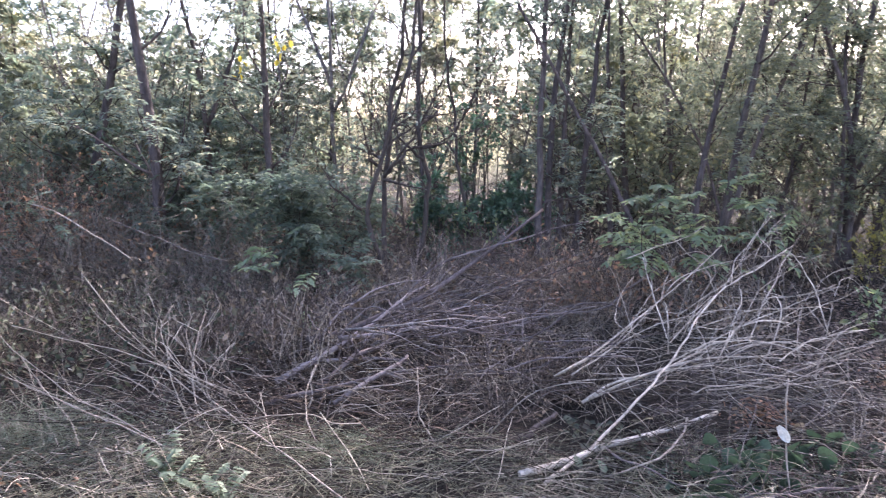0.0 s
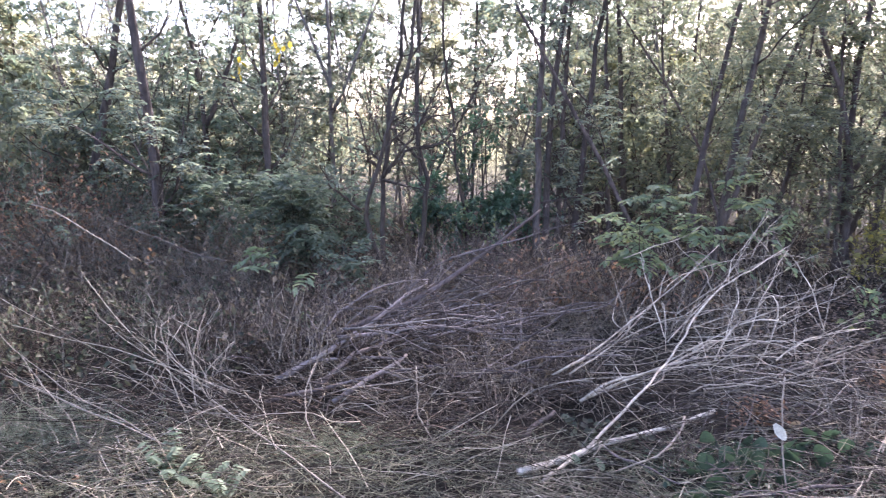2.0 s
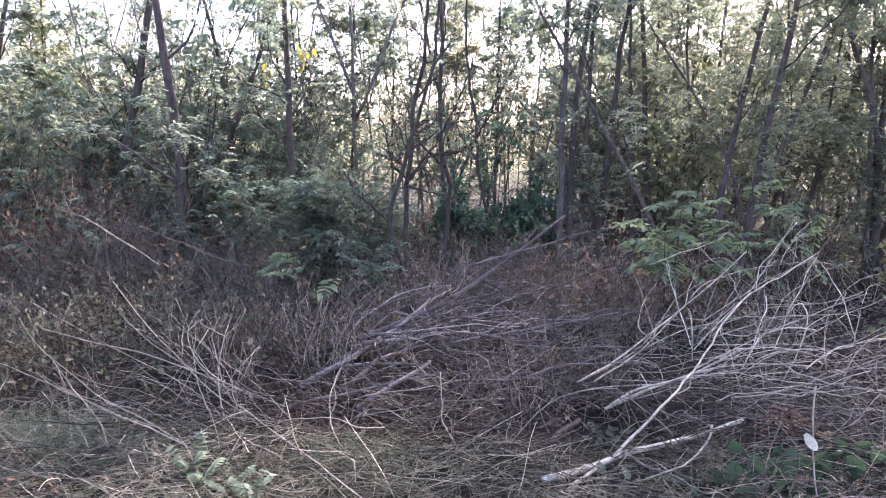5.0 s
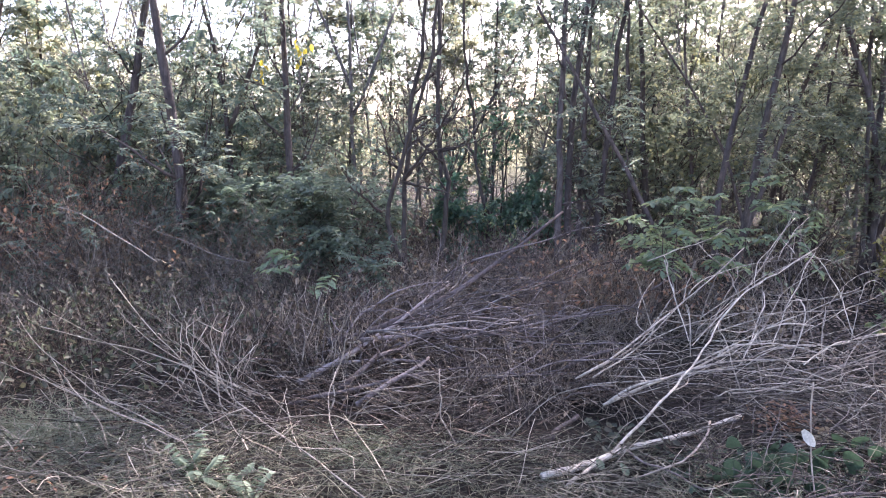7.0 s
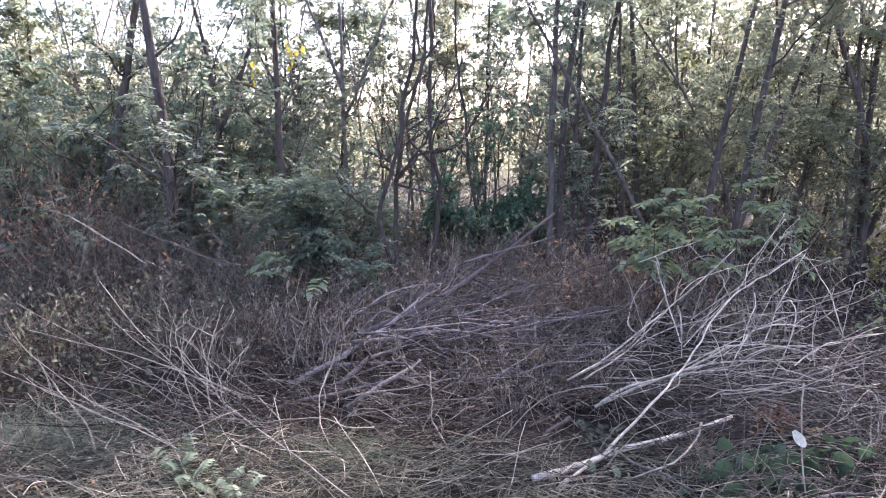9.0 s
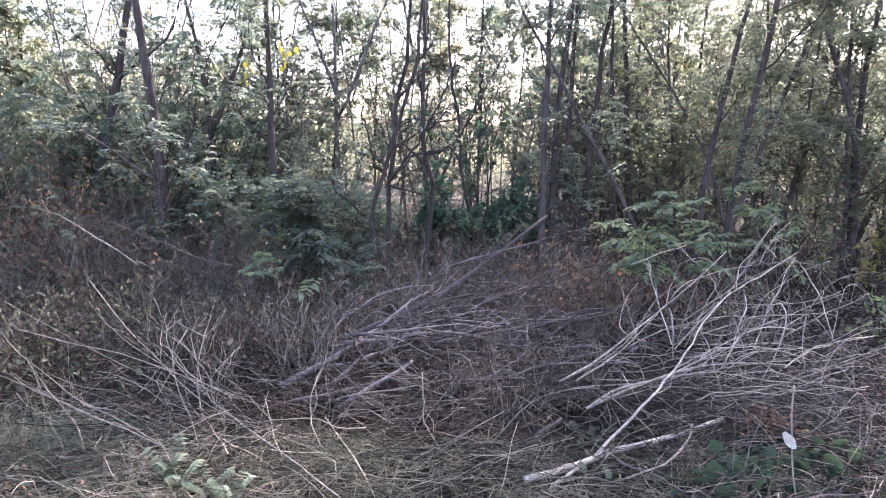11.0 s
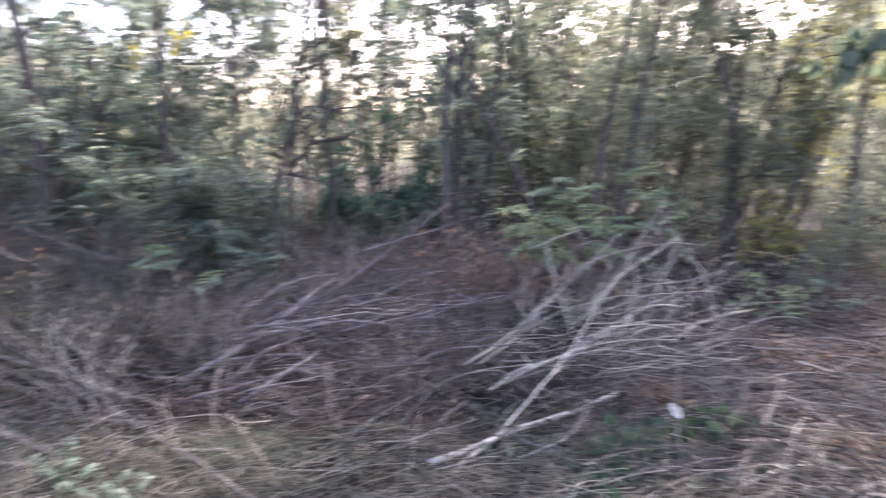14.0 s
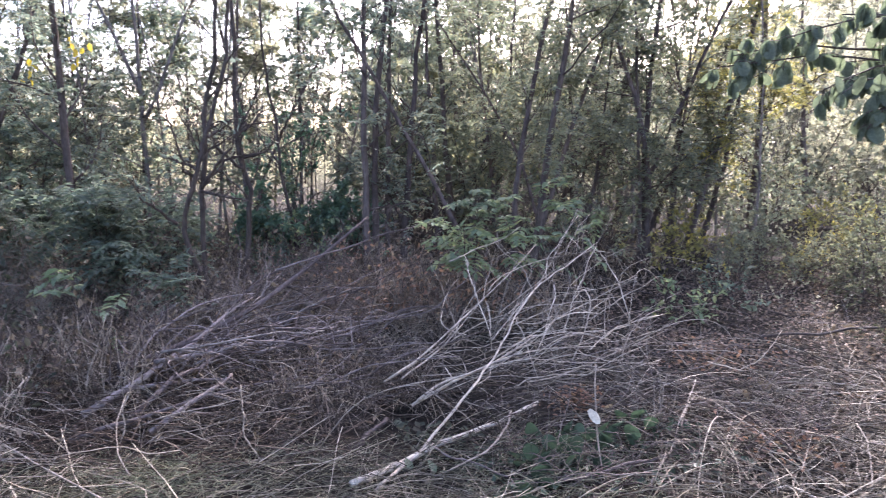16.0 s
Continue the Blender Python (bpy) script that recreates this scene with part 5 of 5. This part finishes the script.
grass(1700, -2.05, 3.02, 0.34, 0.14, 0.22, "patch of flattened grey-green grass")
q, s = scatter(3900, -2.6, 1.3, 2.0, 3.15)
n = len(s)
a = rng.normal(0.2, 0.9, n) + np.where(rng.random(n) < 0.5, math.pi, 0.0)
s[:, 2] += 0.008 + 0.05 * rng.random(n) ** 2
p, r = grow(s, np.stack([np.cos(a), np.sin(a), rng.normal(0.25, 0.3, n)], -1), rng.uniform(0.10, 0.32, n), rng.uniform(0.0012, 0.0026, n), 5, 0.16, -0.10, 0.3)
p[..., 2] = np.maximum(p[..., 2], gh(p[..., 0], p[..., 1]) + 0.006)
tagged(part("dry_grass", Heap().tubes(p, r), HAY), "withering grey-green grass blades lying flat", "grass", kind="stuff")
grass(420, -0.55, 3.0, 0.2, 0.12, 0.14, "small tuft of grey-green grass in straw")
grass(420, -1.3, 2.5, 0.35, 0.12, 0.12, "small tuft of grey-green grass in straw")
grass(600, 1.5, 2.75, 0.35, 0.18, 0.14, "sparse green grass under broad leaves")
q, s = scatter(4600, -3.5, 7.5, 2.0, 7.0)
s = s[~((q[:, 0] > -1.7) & (q[:, 0] < 1.2) & (q[:, 1] > 2.7) & (q[:, 1] < 4.4) & (rng.random(len(s)) < 0.8))]
f = Heap()
L = rng.uniform(0.018, 0.042, len(s))
f.leaves(s + [0, 0, 0.02], rng.normal(size=s.shape) * [1, 1, 0.25], rng.normal(size=s.shape) * 0.35 + [0, 0, 1.0], L, L * 0.55)
tagged(part("fallen_leaves", f, LEAF_BROWN), "scattered brown fallen leaves", "fallen leaves", kind="stuff")
q, s = scatter(16000, 1.9, 6.0, 2.2, 6.8)
L = rng.uniform(0.016, 0.045, 16000)
tagged(part("leaf_crumbs", Heap().leaves(s + [0, 0, 0.02], rng.normal(size=s.shape) * [1, 1, 0.4], rng.normal(size=s.shape) * 0.5 + [0, 0, 1.0], L, L * 0.55), LEAF_LITTER), "broken pale brown leaf litter on the path", "fallen leaves", kind="stuff")
f = Heap()
for cx, cy, w, k in ((1.53, 3.30, 0.07, 230), (2.62, 3.80, 0.14, 160), (-1.85, 2.62, 0.15, 36), (2.9, 3.9, 0.2, 140), (2.25, 2.6, 0.12, 120)):
    c = np.stack([rng.normal(cx, w, k), rng.normal(cy, w, k), rng.uniform(0.04, 0.14, k)], -1)
    L = rng.uniform(0.02, 0.04, k)
    f.leaves(c, rng.normal(size=c.shape) * [1, 1, 0.4], rng.normal(size=c.shape) * 0.5 + [0, 0, 1.0], L, L * 0.5)
tagged(part("rusty_leaves", f, LEAF_RUSSET), "small heaps of rusty fallen leaves", "fallen leaves", kind="stuff")


# ---- small plants ----
rng = np.random.default_rng(27)
def oval(length, width, pointed=0.0, fold=0.12, curl=0.15):
    """A broad leaf that starts at the origin and runs along y."""
    rows, v, fs = 8, [], []
    for i in range(rows + 1):
        s = i / rows
        w = width * 0.5 * math.sin(math.pi * min(1, s ** 0.8 * (1 - pointed * 0.25) + 0.02)) ** (0.75 if s < 0.6 else 0.75 + pointed)
        y, z = s * length, -curl * length * s * s
        v += [(-w, y, z + fold * w * 1.5), (-w * 0.5, y, z + fold * w * 0.4), (0, y, z), (w * 0.5, y, z + fold * w * 0.4), (w, y, z + fold * w * 1.5)]
    for i in range(rows):
        for j in range(4):
            a = i * 5 + j
            fs.append((a, a + 1, a + 6, a + 5))
    return Heap().add(np.array(v, float), np.array(fs))


def leaf_mesh(name, mat, *args):
    me = oval(*args).mesh(name)
    me.materials.append(mat)
    return me


LEAFLET = leaf_mesh("leaflet", LEAF_SEED, 0.037, 0.019, 0.0)
BROAD = leaf_mesh("leaf", LEAF_GREEN, 0.10, 0.085, 0.4)
DULL = leaf_mesh("leaf", LEAF_SEED, 0.11, 0.07, 0.5)
WILT = leaf_mesh("leaf", LEAF_PALE, 0.095, 0.04, 0.8, 0.12, -0.1)
CURLED = leaf_mesh("leaf", LEAF_BROWN, 0.06, 0.026, 0.6, 0.9, 0.4)
HANG = leaf_mesh("leaf", LEAF_GREY, 0.066, 0.048, 1.0, 0.15, 0.2)


def put_leaf(mesh, parent, m, name="leaf"):
    ob = new(name, mesh)
    ob.parent = parent
    ob.matrix_basis = m
    return ob


def seedling(x, y, h, fronds):
    th = thing("locust_seedling", (x, y, float(gh(x, y))), "small feathery green locust seedling in straw", "seedling", "seedlings in the straw")
    for i in range(fronds):
        a = 2 * math.pi * i / fronds + rng.uniform(-0.4, 0.4)
        d = np.array([[math.cos(a), math.sin(a), 2.0]])
        p, r = grow(np.zeros((1, 3)), d, np.array([h * rng.uniform(1.2, 1.7)]), np.array([0.0016]), 10, 0.05, -0.07, 0.5)
        fr = part("frond", Heap().tubes(p, r, 5), LEAF_FRESH, th)
        for j in range(2, 10):
            for sign in (-1, 1):
                q = p[0, j]
                t = unit(p[0, j] - p[0, j - 1])
                put_leaf(LEAFLET, fr, Matrix.Translation(q) @ Euler((radians(-8), radians(rng.normal(0, 14)), math.atan2(t[1], t[0]) - math.pi / 2 + sign * 1.15)).to_matrix().to_4x4(), "leaflet")


seedling(-1.13, 2.62, 0.13, 4)
seedling(-1.20, 2.68, 0.11, 3)
seedling(-1.00, 2.58, 0.09, 3)
seedling(-0.88, 2.51, 0.10, 4)


def broad_plant(x, y, n, tall, label):
    th = thing("broadleaf_plant", (x, y, float(gh(x, y))), label, "plant", "plants in the litter")
    for i in range(n):
        a = 2 * math.pi * i / n + rng.uniform(-0.4, 0.4)
        h, o = tall * rng.uniform(0.6, 1.1), rng.uniform(0.02, 0.10)
        top = (o * math.cos(a), o * math.sin(a), h)
        p = bend((0, 0, 0), (top[0] * 0.35, top[1] * 0.35, h * 0.65), top, 6, 0.002)
        st = part("stalk", Heap().tubes(p, np.full((1, 6), 0.002), 5), LEAF_GREEN, th)
        sc = rng.uniform(0.7, 1.2)
        put_leaf(BROAD, st, Matrix.Translation(top) @ Euler((radians(rng.uniform(-95, -30)), radians(rng.normal(0, 18)), rng.normal(0, 0.6))).to_matrix().to_4x4() @ Matrix.Diagonal((sc, sc, sc, 1)))


for x, y, n, tall in ((1.20, 2.86, 4, 0.12), (1.34, 2.90, 5, 0.14), (1.49, 2.84, 3, 0.17), (1.60, 2.84, 3, 0.16), (1.68, 2.94, 2, 0.19), (1.73, 2.84, 3, 0.17), (1.16, 2.62, 3, 0.10), (1.29, 2.72, 3, 0.12), (1.08, 2.74, 5, 0.13), (1.24, 2.78, 5, 0.15), (0.92, 2.46, 6, 0.10), (1.40, 2.80, 4, 0.16)):
    broad_plant(x, y, n, tall, "low plant with broad dark green leaves in litter")

th = thing("withered_plant", (1.39, 2.67, 0.0), "pale upright dry stem with one withered white leaf", "plant")
p = bend((0, 0, -0.01), (-0.01, 0.07, 0.22), (-0.01, 0.10, 0.47), 12, 0.002)
part("stem", Heap().tubes(p, np.full((1, 12), 0.0032), 6), PALE, th)
put_leaf(WILT, th, Matrix.Translation((0.0, 0.06, 0.21)) @ Euler((radians(90), radians(-38), 0)).to_matrix().to_4x4())
for x, y in ((0.66, 2.80), (0.56, 2.84)):
    th = thing("fallen_leaf", (x, y, 0.02), "single pale withered leaf on the litter", "fallen leaf")
    put_leaf(DULL, th, Euler((radians(50), 0, radians(rng.uniform(-60, 60)))).to_matrix().to_4x4() @ Matrix.Diagonal((0.55, 0.55, 0.55, 1)))


for x, y, h in ((2.32, 3.53, 0.10), (2.47, 3.22, 0.12), (2.72, 3.36, 0.12), (1.66, 3.14, 0.12), (4.09, 4.37, 0.10), (4.26, 4.39, 0.09)):
    th = thing("withered_sprout", (x, y, float(gh(x, y))), "small withered sprout with curled dark brown leaves", "plant", "withered sprouts on the path")
    p = bend((0, 0, -0.01), (rng.normal(0, 0.01), 0, h * 0.5), (rng.normal(0, 0.03), 0, h), 6, 0.002)
    part("stem", Heap().tubes(p, np.full((1, 6), 0.002), 5), BARK_DARK, th)
    for i in range(5):
        put_leaf(CURLED, th, Matrix.Translation((0, 0, h * rng.uniform(0.4, 1.0))) @ Euler((radians(rng.uniform(-75, -35)), radians(rng.normal(0, 30)), rng.uniform(0, 6.28))).to_matrix().to_4x4())


# ---- overhanging tree beside the camera ----
rng = np.random.default_rng(28)
over = thing("overhanging_tree", (3.70, 2.16, float(gh(3.70, 2.16)) + 0.02), "leafy tree reaching a drooping branch of broad leaves over the path", "tree")
tp = bend((0, 0, -0.05), (-0.05, 0.03, 1.5), (-0.02, 0.05, 3.4), 14, 0.01)
part("trunk", Heap().tubes(tp, np.linspace(0.055, 0.010, 14)[None], 9), BARK, over)
boughs = (((-0.05, 0.03, 1.72), (-1.10, 0.15, 1.74), (-2.06, 0.19, 1.69), 110), ((-0.05, 0.03, 1.90), (-1.00, 0.12, 1.90), (-1.88, 0.14, 1.78), 85),
          ((-0.05, 0.03, 1.66), (-0.95, 0.10, 1.72), (-1.76, 0.04, 1.60), 105), ((-0.05, 0.03, 1.52), (-1.10, -0.05, 1.58), (-1.72, -0.14, 1.46), 75),
          ((-0.05, 0.03, 1.95), (-0.90, 0.08, 1.97), (-1.70, 0.04, 1.86), 110), ((-0.05, 0.03, 1.45), (-1.00, -0.10, 1.47), (-1.58, -0.20, 1.40), 60),
          ((-0.05, 0.03, 1.78), (-0.85, 0.05, 1.82), (-1.58, -0.02, 1.74), 110),
          ((-0.05, 0.03, 1.66), (-1.20, 0.17, 1.76), (-2.00, 0.22, 1.73), 70), ((-0.05, 0.03, 1.50), (-1.15, -0.04, 1.66), (-1.74, -0.07, 1.61), 60))
for a, m, b, many in boughs:
    p = bend(a, m, b, 12, 0.025)
    r = np.linspace(0.008, 0.0025, 12)[None]
    bo = part("bough", Heap().tubes(p, r, 6), BARK_DARK, over)
    t, tr = sprout(p, r, 16, 0.5, 1.0, 0.7, 0.10, 0.5, 6, 0.15, -0.05)
    tagged(part("branchwork", Heap().tubes(t, np.maximum(tr, 0.0016), 4), BARK_DARK, over), kind="stuff")
    c, dd = along(t, int(1.15 * many), 0.1)
    for i in range(len(c)):
        sc = rng.uniform(0.6, 1.05)
        put_leaf(HANG, bo, Matrix.Translation(c[i]) @ Euler((radians(rng.normal(-76, 15)), radians(rng.normal(0, 16)), rng.uniform(0, 6.28))).to_matrix().to_4x4() @ Matrix.Diagonal((sc, sc, sc, 1)))
